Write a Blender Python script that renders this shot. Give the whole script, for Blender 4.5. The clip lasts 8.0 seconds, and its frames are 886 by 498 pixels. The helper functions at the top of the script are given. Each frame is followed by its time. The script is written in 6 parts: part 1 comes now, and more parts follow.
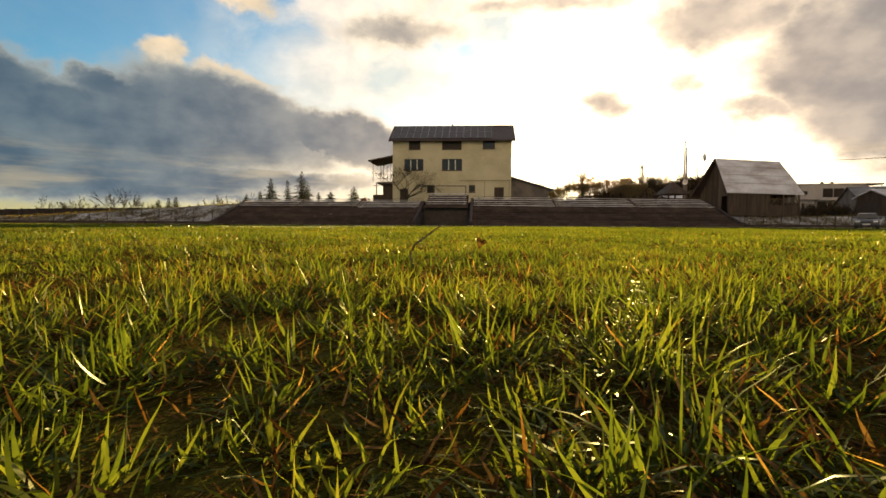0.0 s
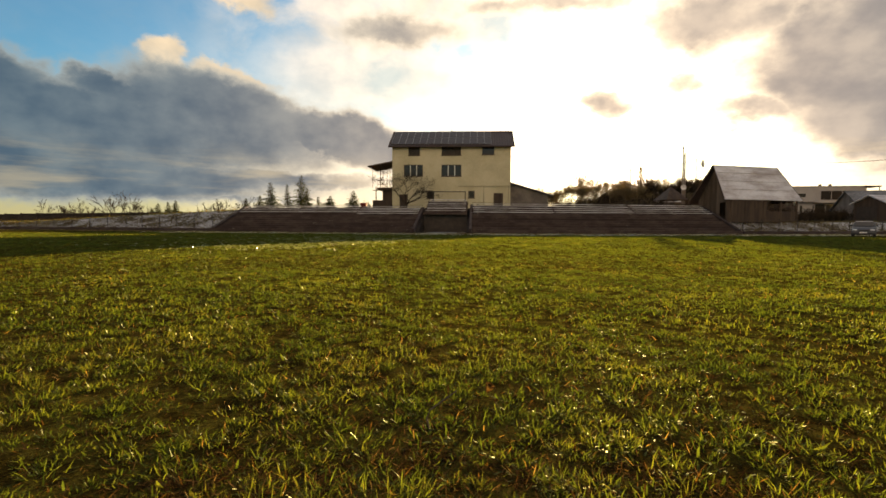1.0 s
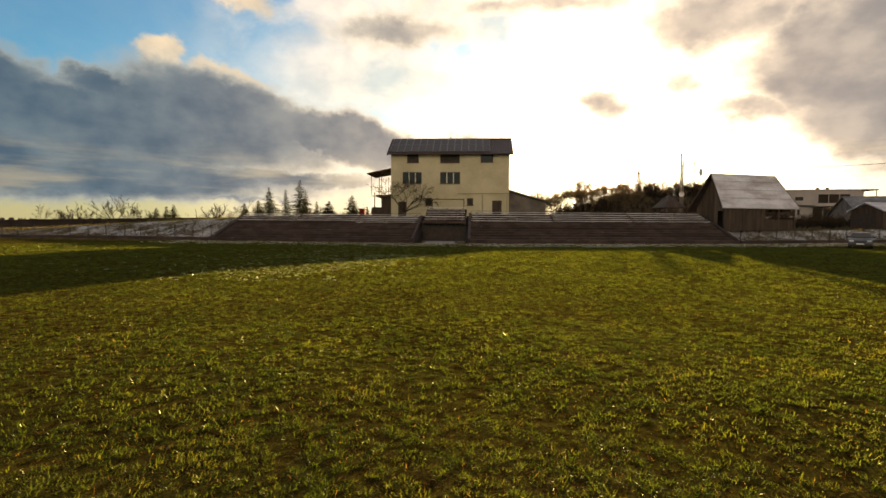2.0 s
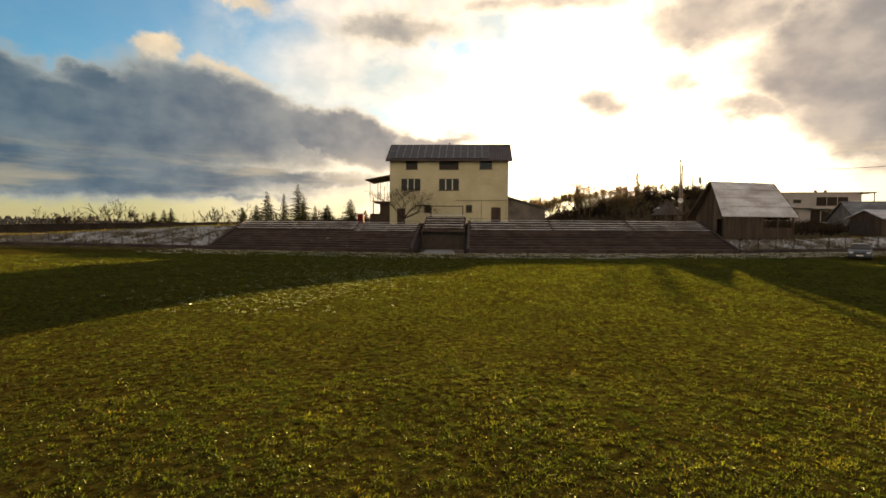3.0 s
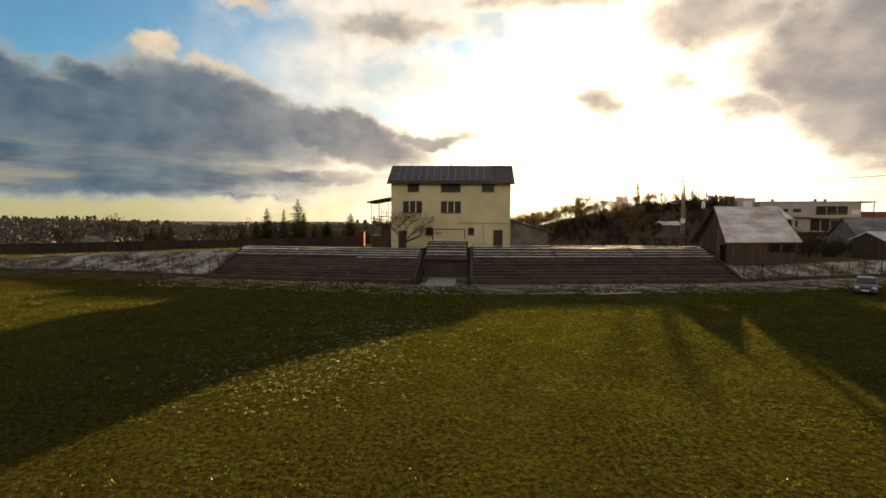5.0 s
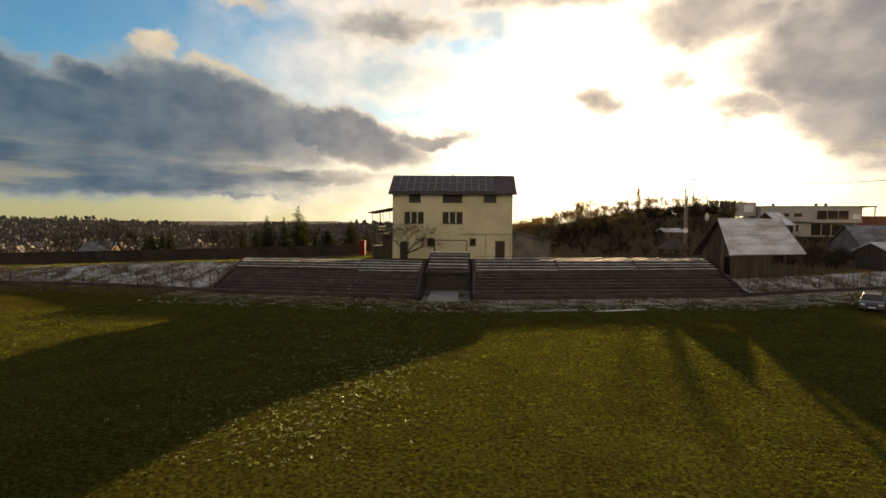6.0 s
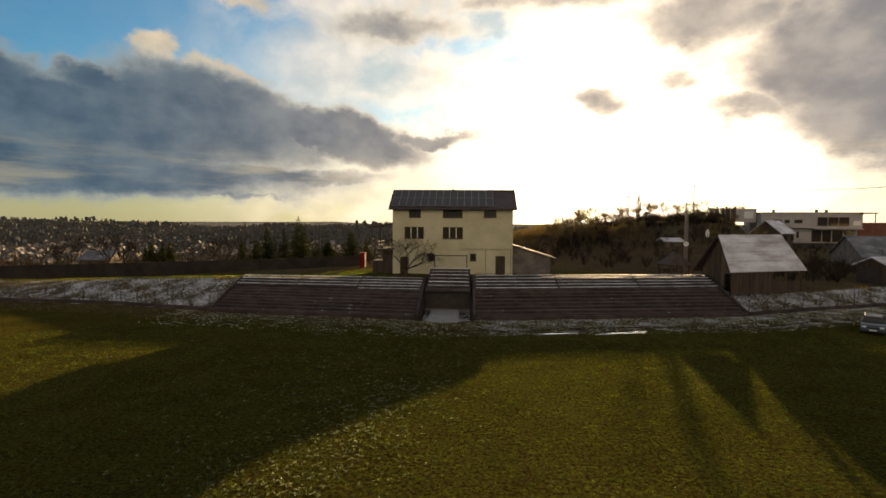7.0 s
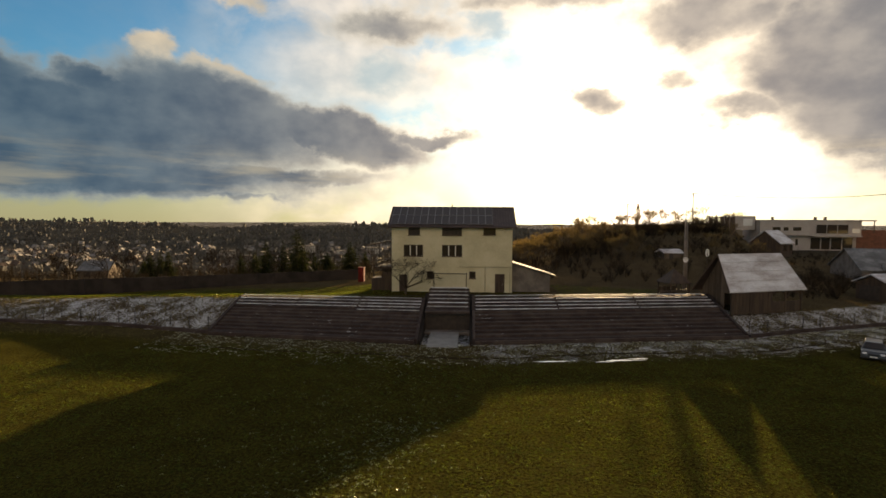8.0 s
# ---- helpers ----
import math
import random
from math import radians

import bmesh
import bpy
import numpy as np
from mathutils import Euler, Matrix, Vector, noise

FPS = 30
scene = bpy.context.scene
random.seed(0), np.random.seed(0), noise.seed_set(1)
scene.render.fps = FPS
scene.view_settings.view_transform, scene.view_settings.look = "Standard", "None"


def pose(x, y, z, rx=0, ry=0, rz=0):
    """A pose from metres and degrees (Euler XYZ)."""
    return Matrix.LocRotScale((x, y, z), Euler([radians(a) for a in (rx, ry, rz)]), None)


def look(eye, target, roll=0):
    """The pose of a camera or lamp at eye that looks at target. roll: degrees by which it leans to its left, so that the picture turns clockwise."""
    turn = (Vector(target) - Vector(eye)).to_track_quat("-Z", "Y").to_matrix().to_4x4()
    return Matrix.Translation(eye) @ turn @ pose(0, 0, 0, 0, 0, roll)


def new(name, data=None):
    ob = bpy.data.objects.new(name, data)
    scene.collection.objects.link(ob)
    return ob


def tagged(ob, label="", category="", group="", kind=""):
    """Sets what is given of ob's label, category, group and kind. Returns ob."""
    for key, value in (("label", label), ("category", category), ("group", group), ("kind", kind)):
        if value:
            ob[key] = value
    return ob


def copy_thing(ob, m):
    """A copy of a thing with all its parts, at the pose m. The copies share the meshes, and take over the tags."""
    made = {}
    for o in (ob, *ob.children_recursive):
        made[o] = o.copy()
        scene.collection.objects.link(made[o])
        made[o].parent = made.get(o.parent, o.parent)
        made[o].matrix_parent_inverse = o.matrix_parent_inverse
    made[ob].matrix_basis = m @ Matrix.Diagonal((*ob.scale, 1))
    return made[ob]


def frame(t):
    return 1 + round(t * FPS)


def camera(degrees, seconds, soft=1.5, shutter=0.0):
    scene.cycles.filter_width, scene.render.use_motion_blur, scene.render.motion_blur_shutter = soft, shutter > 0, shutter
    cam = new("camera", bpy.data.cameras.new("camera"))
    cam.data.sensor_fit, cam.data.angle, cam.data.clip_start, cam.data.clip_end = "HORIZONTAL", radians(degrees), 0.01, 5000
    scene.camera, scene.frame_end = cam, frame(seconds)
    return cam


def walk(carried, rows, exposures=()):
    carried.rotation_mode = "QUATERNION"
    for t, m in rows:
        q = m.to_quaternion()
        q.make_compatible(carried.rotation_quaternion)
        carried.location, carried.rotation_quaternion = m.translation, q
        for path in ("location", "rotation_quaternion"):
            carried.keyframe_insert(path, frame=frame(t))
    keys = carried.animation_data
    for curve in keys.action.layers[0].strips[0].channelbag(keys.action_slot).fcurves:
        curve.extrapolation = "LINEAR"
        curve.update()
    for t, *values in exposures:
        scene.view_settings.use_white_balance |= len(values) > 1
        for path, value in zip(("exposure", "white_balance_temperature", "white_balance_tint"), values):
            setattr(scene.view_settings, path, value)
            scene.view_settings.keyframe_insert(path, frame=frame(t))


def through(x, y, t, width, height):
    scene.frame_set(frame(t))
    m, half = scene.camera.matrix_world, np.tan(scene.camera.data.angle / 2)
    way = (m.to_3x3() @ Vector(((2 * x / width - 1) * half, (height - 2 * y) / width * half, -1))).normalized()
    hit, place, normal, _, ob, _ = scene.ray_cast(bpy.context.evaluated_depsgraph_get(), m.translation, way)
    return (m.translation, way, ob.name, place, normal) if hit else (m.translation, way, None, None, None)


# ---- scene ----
cam = camera(84.0, 8.0, soft=1.6)
# seconds, eye x y z, heading to the left, pitch up, roll
PATH = [
    (0.0, 3.857, -3.315, 0.155, 3.903, -2.866, 0.341),
    (0.5, 3.838, -3.367, 0.238, 3.866, -2.893, 0.360),
    (1.0, 3.806, -3.483, 0.840, 3.790, -2.861, 0.313),
    (1.5, 3.800, -3.589, 1.355, 3.721, -2.855, 0.297),
    (3.0, 3.667, -3.308, 2.800, 3.387, -3.065, 0.414),
    (3.5, 3.646, -3.320, 3.492, 3.382, -3.128, 0.374),
    (4.0, 3.584, -3.191, 4.275, 3.324, -3.230, 0.386),
    (4.5, 3.384, -3.063, 5.076, 3.258, -3.218, 0.384),
    (6.0, 2.850, -2.414, 7.110, 3.094, -3.274, 0.387),
    (6.5, 2.750, -2.353, 7.987, 3.137, -3.240, 0.374),
    (7.0, 2.824, -2.234, 8.930, 3.113, -3.259, 0.353),
    (7.5, 2.824, -2.056, 10.042, 3.045, -3.276, 0.319),
    (8.0, 2.753, -1.942, 11.088, 2.988, -3.257, 0.299),
]


def aim(x, y, z, yaw, pitch, roll):
    a, b = radians(yaw), radians(pitch)
    return look((x, y, z), (x - math.sin(a) * math.cos(b), y + math.cos(a) * math.cos(b), z + math.sin(b)), roll)


walk(cam, [(t, aim(*row)) for t, *row in PATH], exposures=[(0.0, 1.72, 9900, 20), (1.5, 1.70, 9900, 20), (4.5, 1.60, 9400, 19), (6.5, 1.42, 8900, 18), (8.0, 1.30, 8600, 17)])

# ---- light ----
SUN_AZIMUTH, SUN_HEIGHT = 17.2, 7.6  # degrees to the right of +y, degrees above the horizon
sun = new("sun", bpy.data.lights.new("sun", "SUN"))
sun.data.energy, sun.data.angle, sun.data.color = 5.0, radians(0.6), (1.0, 0.80, 0.50)
sun_way = Vector((math.sin(radians(SUN_AZIMUTH)) * math.cos(radians(SUN_HEIGHT)),
                  math.cos(radians(SUN_AZIMUTH)) * math.cos(radians(SUN_HEIGHT)), math.sin(radians(SUN_HEIGHT))))
sun.matrix_basis = look((0, 0, 60), Vector((0, 0, 60)) - sun_way)


class Net:
    """Short hand for building node trees."""

    def __init__(self, tree):
        self.tree = tree

    def add(self, kind, operation="", clamp=False, data_type="", blend_type="", smooth=False, attribute=""):
        n = self.tree.nodes.new(kind)
        if data_type:
            n.data_type = data_type
        if operation:
            n.operation = operation
        if clamp:
            n.use_clamp = True
        if blend_type:
            n.blend_type = blend_type
        if smooth:
            n.interpolation_type = "SMOOTHSTEP"
        if attribute:
            n.attribute_name = attribute
        return n

    def put(self, socket, value):
        if isinstance(value, bpy.types.NodeSocket):
            self.tree.links.new(value, socket)
        elif value is not None:
            socket.default_value = value

    def math(self, op, a, b=None, c=None, clamp=False):
        n = self.add("ShaderNodeMath", operation=op, clamp=clamp)
        for socket, value in zip(n.inputs, (a, b, c)):
            self.put(socket, value)
        return n.outputs[0]

    def step(self, x, lo, hi):
        """0 below lo, 1 above hi, smooth between."""
        n = self.add("ShaderNodeMapRange", smooth=True)
        for socket, value in zip(n.inputs, (x, lo, hi, 0.0, 1.0)):
            self.put(socket, value)
        return n.outputs[0]

    def mix(self, f, a, b, kind="MIX"):
        n = self.add("ShaderNodeMix", data_type="RGBA", blend_type=kind)
        self.put(n.inputs[0], f)
        for socket, value in ((n.inputs[6], a), (n.inputs[7], b)):
            self.put(socket, (*value, 1) if isinstance(value, tuple) and len(value) == 3 else value)
        return n.outputs[2]

    def noise(self, vector, scale, detail=4.0, rough=0.55, distortion=0.0):
        n = self.add("ShaderNodeTexNoise")
        self.put(n.inputs["Vector"], vector)
        n.inputs["Scale"].default_value, n.inputs["Detail"].default_value = scale, detail
        n.inputs["Roughness"].default_value, n.inputs["Distortion"].default_value = rough, distortion
        return n.outputs["Fac"]

    def xyz(self, x, y, z):
        n = self.add("ShaderNodeCombineXYZ")
        for socket, value in zip(n.inputs, (x, y, z)):
            self.put(socket, value)
        return n.outputs[0]

    def ramp(self, f, stops):
        n = self.add("ShaderNodeValToRGB")
        self.put(n.inputs[0], f)
        e = n.color_ramp.elements
        while len(e) < len(stops):
            e.new(0.5)
        for item, (place, colour) in zip(e, stops):
            item.position, item.color = place, (*colour, 1)
        return n.outputs[0]


world = bpy.data.worlds.new("sky")
scene.world = world
world.use_nodes = True
world.node_tree.nodes.clear()
w = Net(world.node_tree)
way = w.add("ShaderNodeTexCoord").outputs["Generated"]
sep = w.add("ShaderNodeSeparateXYZ")
w.put(sep.inputs[0], way)
wx, wy, wz = sep.outputs
azimuth = w.math("MULTIPLY", w.math("ARCTAN2", wx, wy), 57.2958)
height = w.math("MULTIPLY", w.math("ARCSINE", wz), 57.2958)
# ragged edges: the place in the sky is shifted by noise before the cloud banks are laid out
flat = w.xyz(azimuth, w.math("MULTIPLY", height, 1.4), 0.0)
n1 = w.math("SUBTRACT", w.noise(flat, 0.15, 6, 0.56), 0.5)
n2 = w.math("SUBTRACT", w.noise(w.xyz(w.math("ADD", azimuth, 71.0), w.math("MULTIPLY", height, 1.4), 3.0), 0.17, 6, 0.58), 0.5)
az = w.math("ADD", azimuth, w.math("MULTIPLY", n1, 9.0))
el = w.math("ADD", height, w.math("MULTIPLY", n2, 5.0))


def lay(spots, inner, outer):
    """The thickness of a layer of soft spots: azimuth, height, half width, half height, slope, weight."""
    total = None
    for a0, e0, ra, re, slope, weight in spots:
        da = w.math("SUBTRACT", az, float(a0))
        de = w.math("SUBTRACT", w.math("SUBTRACT", el, float(e0)), w.math("MULTIPLY", da, slope))
        d = w.math("SQRT", w.math("ADD", w.math("POWER", w.math("DIVIDE", da, float(ra)), 2.0), w.math("POWER", w.math("DIVIDE", de, float(re)), 2.0)))
        m = w.math("MULTIPLY", w.math("SUBTRACT", 1.0, w.step(d, inner, outer)), weight)
        total = m if total is None else w.math("MAXIMUM", total, m)
    return total


cover = lay([
    (-39, 8.6, 23, 4.0, 0.0, 1.0), (-28, 11.2, 10, 3.9, -0.12, 1.0), (-15, 9.7, 9, 2.6, -0.24, 0.95), (-5, 9.1, 6, 0.9, -0.05, 0.66),
    (-46, 12.4, 4.5, 2.0, 0.0, 0.75), (-38.5, 12.4, 3.4, 1.7, 0.0, 0.70), (-41, 4.2, 24, 2.3, 0.0, 0.82), (-22, 4.8, 12, 1.2, 0.02, 0.66),
    (-26, 2.4, 6, 0.45, 0.0, 0.46), (37, 14.2, 10.5, 7.0, -0.1, 0.80), (41, 7.4, 12, 3.6, -0.30, 0.82), (25, 19.8, 9.5, 3.4, -0.05, 0.56),
    (28, 11.2, 6.0, 1.6, 0.02, 0.52), (21.8, 14.4, 3.2, 1.3, 0.1, 0.44), (14.4, 13.0, 3.2, 1.9, -0.08, 0.47), (-9, 21, 8, 2.1, 0.05, 0.50),
    (8, 23.4, 15, 1.3, 0.0, 0.44), (-75, 14, 22, 8.0, 0.0, 0.9), (80, 16, 28, 9.0, 0.0, 0.8), (150, 25, 45, 14.0, 0.0, 0.7), (-140, 25, 45, 12.0, 0.0, 0.7),
], 0.1, 1.65)
wisps = w.noise(flat, 0.24, 7, 0.54, 0.0)
cover = w.math("ADD", cover, w.math("MULTIPLY", w.math("SUBTRACT", wisps, 0.5), 0.42), clamp=True)
# bright broken cloud above, thickest towards the sun, with gaps of blue in it
veil = w.step(w.noise(flat, 0.085, 7, 0.56, 0.3), 0.36, 0.58)
veil = w.math("MAXIMUM", veil, lay([(-14, 16.0, 15, 4.6, -0.05, 0.95)], 0.4, 1.4))
gaps = lay([(2.0, 21.2, 3.4, 2.2, 0.0, 0.9), (-9.6, 15.6, 3.8, 2.0, 0.1, 0.75), (5.0, 17.6, 4.5, 2.0, -0.1, 0.5), (29, 12.6, 3.0, 1.1, -0.2, 0.8), (24.6, 16.2, 3.4, 1.0, 0.2, 0.6)], 0.2, 1.2)
veil = w.math("MULTIPLY", veil, w.math("ADD", 0.06, w.math("MULTIPLY", w.step(azimuth, -36.0, -16.0), 0.94)))
puffs = lay([(-33.2, 16.0, 3.3, 2.3, -0.1, 1.0), (-26, 22.4, 4.2, 1.8, -0.1, 0.8), (-26.5, 15.4, 5.0, 1.1, -0.12, 0.8)], 0.3, 1.2)
puffs = w.math("ADD", puffs, w.math("MULTIPLY", w.math("SUBTRACT", wisps, 0.5), 0.5), clamp=True)
near = w.add("ShaderNodeVectorMath", operation="DOT_PRODUCT")
w.put(near.inputs[0], way)
near.inputs[1].default_value = sun_way
angle = w.math("MULTIPLY", w.math("ARCCOSINE", w.math("MINIMUM", near.outputs["Value"], 0.99999)), 57.2958)
glow = w.math("EXPONENT", w.math("MULTIPLY", w.math("POWER", w.math("DIVIDE", angle, 13.0), 2.0), -1.0))
wide = w.math("EXPONENT", w.math("MULTIPLY", w.math("POWER", w.math("DIVIDE", angle, 34.0), 2.0), -1.0))
sky = w.add("ShaderNodeTexSky")
sky.sky_type, sky.sun_disc, sky.sun_elevation, sky.sun_rotation = "NISHITA", False, radians(SUN_HEIGHT), radians(SUN_AZIMUTH)
sky.altitude, sky.air_density, sky.dust_density, sky.ozone_density = 300.0, 1.0, 0.6, 2.2
clear = w.mix(1.0, sky.outputs[0], (0.042, 0.138, 0.190), "MULTIPLY")
low = w.math("SUBTRACT", 1.0, w.step(height, 1.0, 11.0))
clear = w.mix(w.math("MULTIPLY", low, 0.8), clear, w.mix(wide, (0.34, 0.335, 0.21), (1.25, 1.10, 0.70)))
body = w.step(w.noise(flat, 0.20, 5, 0.5), 0.28, 0.72)
bright = w.mix(wide, w.mix(body, (0.50, 0.53, 0.53), (0.86, 0.84, 0.76)), w.mix(body, (0.80, 0.77, 0.72), (1.35, 1.28, 1.15)))
hazy = w.mix(w.math("MULTIPLY", veil, w.math("ADD", 0.45, w.math("MULTIPLY", wide, 0.55))), clear, bright)
glowing = w.mix(1.0, hazy, w.mix(glow, (0.0, 0.0, 0.0), (2.2, 1.95, 1.6)), "ADD")
glowing = w.mix(1.0, glowing, w.mix(wide, (0.0, 0.0, 0.0), (0.17, 0.17, 0.14)), "ADD")
glowing = w.mix(w.math("MULTIPLY", gaps, 0.85), glowing, w.mix(wide, (0.16, 0.40, 0.56), (0.44, 0.64, 0.82)))
rim = w.mix(w.math("POWER", wide, 1.15), (0.20, 0.30, 0.38), (1.30, 1.26, 1.12))
thick = w.mix(w.math("POWER", wide, 1.05), w.mix(body, (0.030, 0.090, 0.172), (0.074, 0.156, 0.245)), w.mix(body, (0.31, 0.325, 0.36), (0.54, 0.54, 0.54)))
# the under side of the low clouds is paler
under = w.math("MULTIPLY", w.math("SUBTRACT", 1.0, w.step(el, 3.5, 9.0)), w.math("MULTIPLY", w.step(w.noise(w.xyz(azimuth, w.math("MULTIPLY", height, 7.0), 9.0), 0.06, 6, 0.6), 0.42, 0.66), 0.7))
thick = w.mix(under, thick, w.mix(wide, (0.24, 0.28, 0.27), (1.0, 0.92, 0.70)))
# unseen front-lit clouds opposite the low sun, added to fill the shaded walls
away = w.step(angle, 75.0, 125.0)
thick = w.mix(away, thick, w.mix(body, (0.62, 0.54, 0.46), (1.0, 0.88, 0.74)))
rim = w.mix(away, rim, (1.15, 1.0, 0.84))
cloud = w.mix(w.step(cover, 0.16, 0.62), rim, thick)
glowing = w.mix(w.step(puffs, 0.12, 0.78), glowing, w.mix(body, (0.40, 0.43, 0.42), (0.62, 0.62, 0.55)))
final = w.mix(w.step(cover, 0.02, 0.42), glowing, cloud)
back = w.add("ShaderNodeBackground")
w.put(back.inputs["Color"], final)
back.inputs["Strength"].default_value = 0.42
w.put(w.add("ShaderNodeOutputWorld").inputs[0], back.outputs[0])

# ---- materials ----


def material(name, colours, rough=0.8, scale=3.0, bump=0.3, bump_scale=None, metal=0.0, spec=0.35, island=0.0, grain=18.0, stretch=(1, 1, 1)):
    """A surface with broad stains and fine grain between the given colours, and fine relief."""
    m = bpy.data.materials.new(name)
    m.use_nodes = True
    n = Net(m.node_tree)
    shade = m.node_tree.nodes["Principled BSDF"]
    where = n.add("ShaderNodeTexCoord").outputs["Object"]
    if stretch != (1, 1, 1):
        mp = n.add("ShaderNodeMapping")
        n.put(mp.inputs["Vector"], where)
        mp.inputs["Scale"].default_value = stretch
        where = mp.outputs[0]
    broad = n.noise(where, scale, 5, 0.6)
    fine = n.noise(where, scale * grain, 4, 0.6)
    f = n.math("ADD", n.math("MULTIPLY", n.step(broad, 0.3, 0.7), 0.65), n.math("MULTIPLY", n.step(fine, 0.3, 0.7), 0.35))
    if island:
        chance = n.add("ShaderNodeObjectInfo").outputs["Random"]
        f = n.math("ADD", f, n.math("MULTIPLY", n.math("SUBTRACT", chance, 0.5), island), clamp=True)
    stops = [(0.12 + 0.76 * i / max(1, len(colours) - 1), c) for i, c in enumerate(colours)]
    n.put(shade.inputs["Base Color"], n.ramp(f, stops))
    n.put(shade.inputs["Roughness"], n.math("ADD", rough - 0.08, n.math("MULTIPLY", fine, 0.16), clamp=True))
    shade.inputs["Metallic"].default_value = metal
    shade.inputs["Specular IOR Level"].default_value = spec
    if bump:
        b = n.add("ShaderNodeBump")
        b.inputs["Strength"].default_value, b.inputs["Distance"].default_value = bump, 0.02
        n.put(b.inputs["Height"], n.noise(where, bump_scale or scale * 8, 5, 0.65))
        n.put(shade.inputs["Normal"], b.outputs[0])
    return m


def glass(name, tint=(0.035, 0.028, 0.024), rough=0.05):
    m = bpy.data.materials.new(name)
    m.use_nodes = True
    n = Net(m.node_tree)
    shade = m.node_tree.nodes["Principled BSDF"]
    shade.inputs["Base Color"].default_value = (*tint, 1)
    where = n.add("ShaderNodeTexCoord").outputs["Object"]
    n.put(shade.inputs["Roughness"], n.math("ADD", rough, n.math("MULTIPLY", n.noise(where, 2.0), 0.08)))
    shade.inputs["Specular IOR Level"].default_value = 0.28
    return m


def leaf(name, colours, through=0.45, gloss=0.3, rough=0.4, patch=0.0, low=0.25, high=0.75, sheen=4.0, wax=0.0):
    """Thin plant matter, lit through from behind; each blade has its own hue."""
    m = bpy.data.materials.new(name)
    m.use_nodes = True
    t = m.node_tree
    n = Net(t)
    t.nodes.clear()
    chance = n.add("ShaderNodeNewGeometry").outputs["Random Per Island"]
    where = n.add("ShaderNodeTexCoord").outputs["Object"]
    f = chance
    if patch:
        f = n.math("ADD", n.math("MULTIPLY", chance, 1 - patch), n.math("MULTIPLY", n.step(n.noise(where, 0.9, 5, 0.65), 0.3, 0.7), patch))
    tint = n.ramp(f, [(low + (high - low) * i / max(1, len(colours) - 1), c) for i, c in enumerate(colours)])
    # mottling along the blade
    spots = n.noise(where, 70.0, 3, 0.6)
    tint = n.mix(1.0, tint, n.mix(n.step(spots, 0.3, 0.7), (0.70, 0.74, 0.70), (1.15, 1.10, 1.05)), "MULTIPLY")
    d = n.add("ShaderNodeBsdfDiffuse")
    tr = n.add("ShaderNodeBsdfTranslucent")
    gl = n.add("ShaderNodeBsdfGlossy")
    n.put(d.inputs["Color"], tint)
    n.put(tr.inputs["Color"], n.mix(0.6, tint, n.mix(1.0, tint, (2.7, 2.4, 0.85), "MULTIPLY")))
    gl.inputs["Roughness"].default_value = rough
    n.put(gl.inputs["Color"], n.mix(wax, n.mix(1.0, tint, (sheen, sheen, sheen), "MULTIPLY"), (0.85, 0.85, 0.80)))
    a = n.add("ShaderNodeMixShader")
    a.inputs[0].default_value = through
    n.put(a.inputs[1], d.outputs[0])
    n.put(a.inputs[2], tr.outputs[0])
    b = n.add("ShaderNodeMixShader")
    fr = n.add("ShaderNodeFresnel")
    fr.inputs["IOR"].default_value = 1.35
    n.put(b.inputs[0], n.math("MULTIPLY", fr.outputs[0], gloss))
    n.put(b.inputs[1], a.outputs[0])
    n.put(b.inputs[2], gl.outputs[0])
    n.put(n.add("ShaderNodeOutputMaterial").inputs[0], b.outputs[0])
    return m


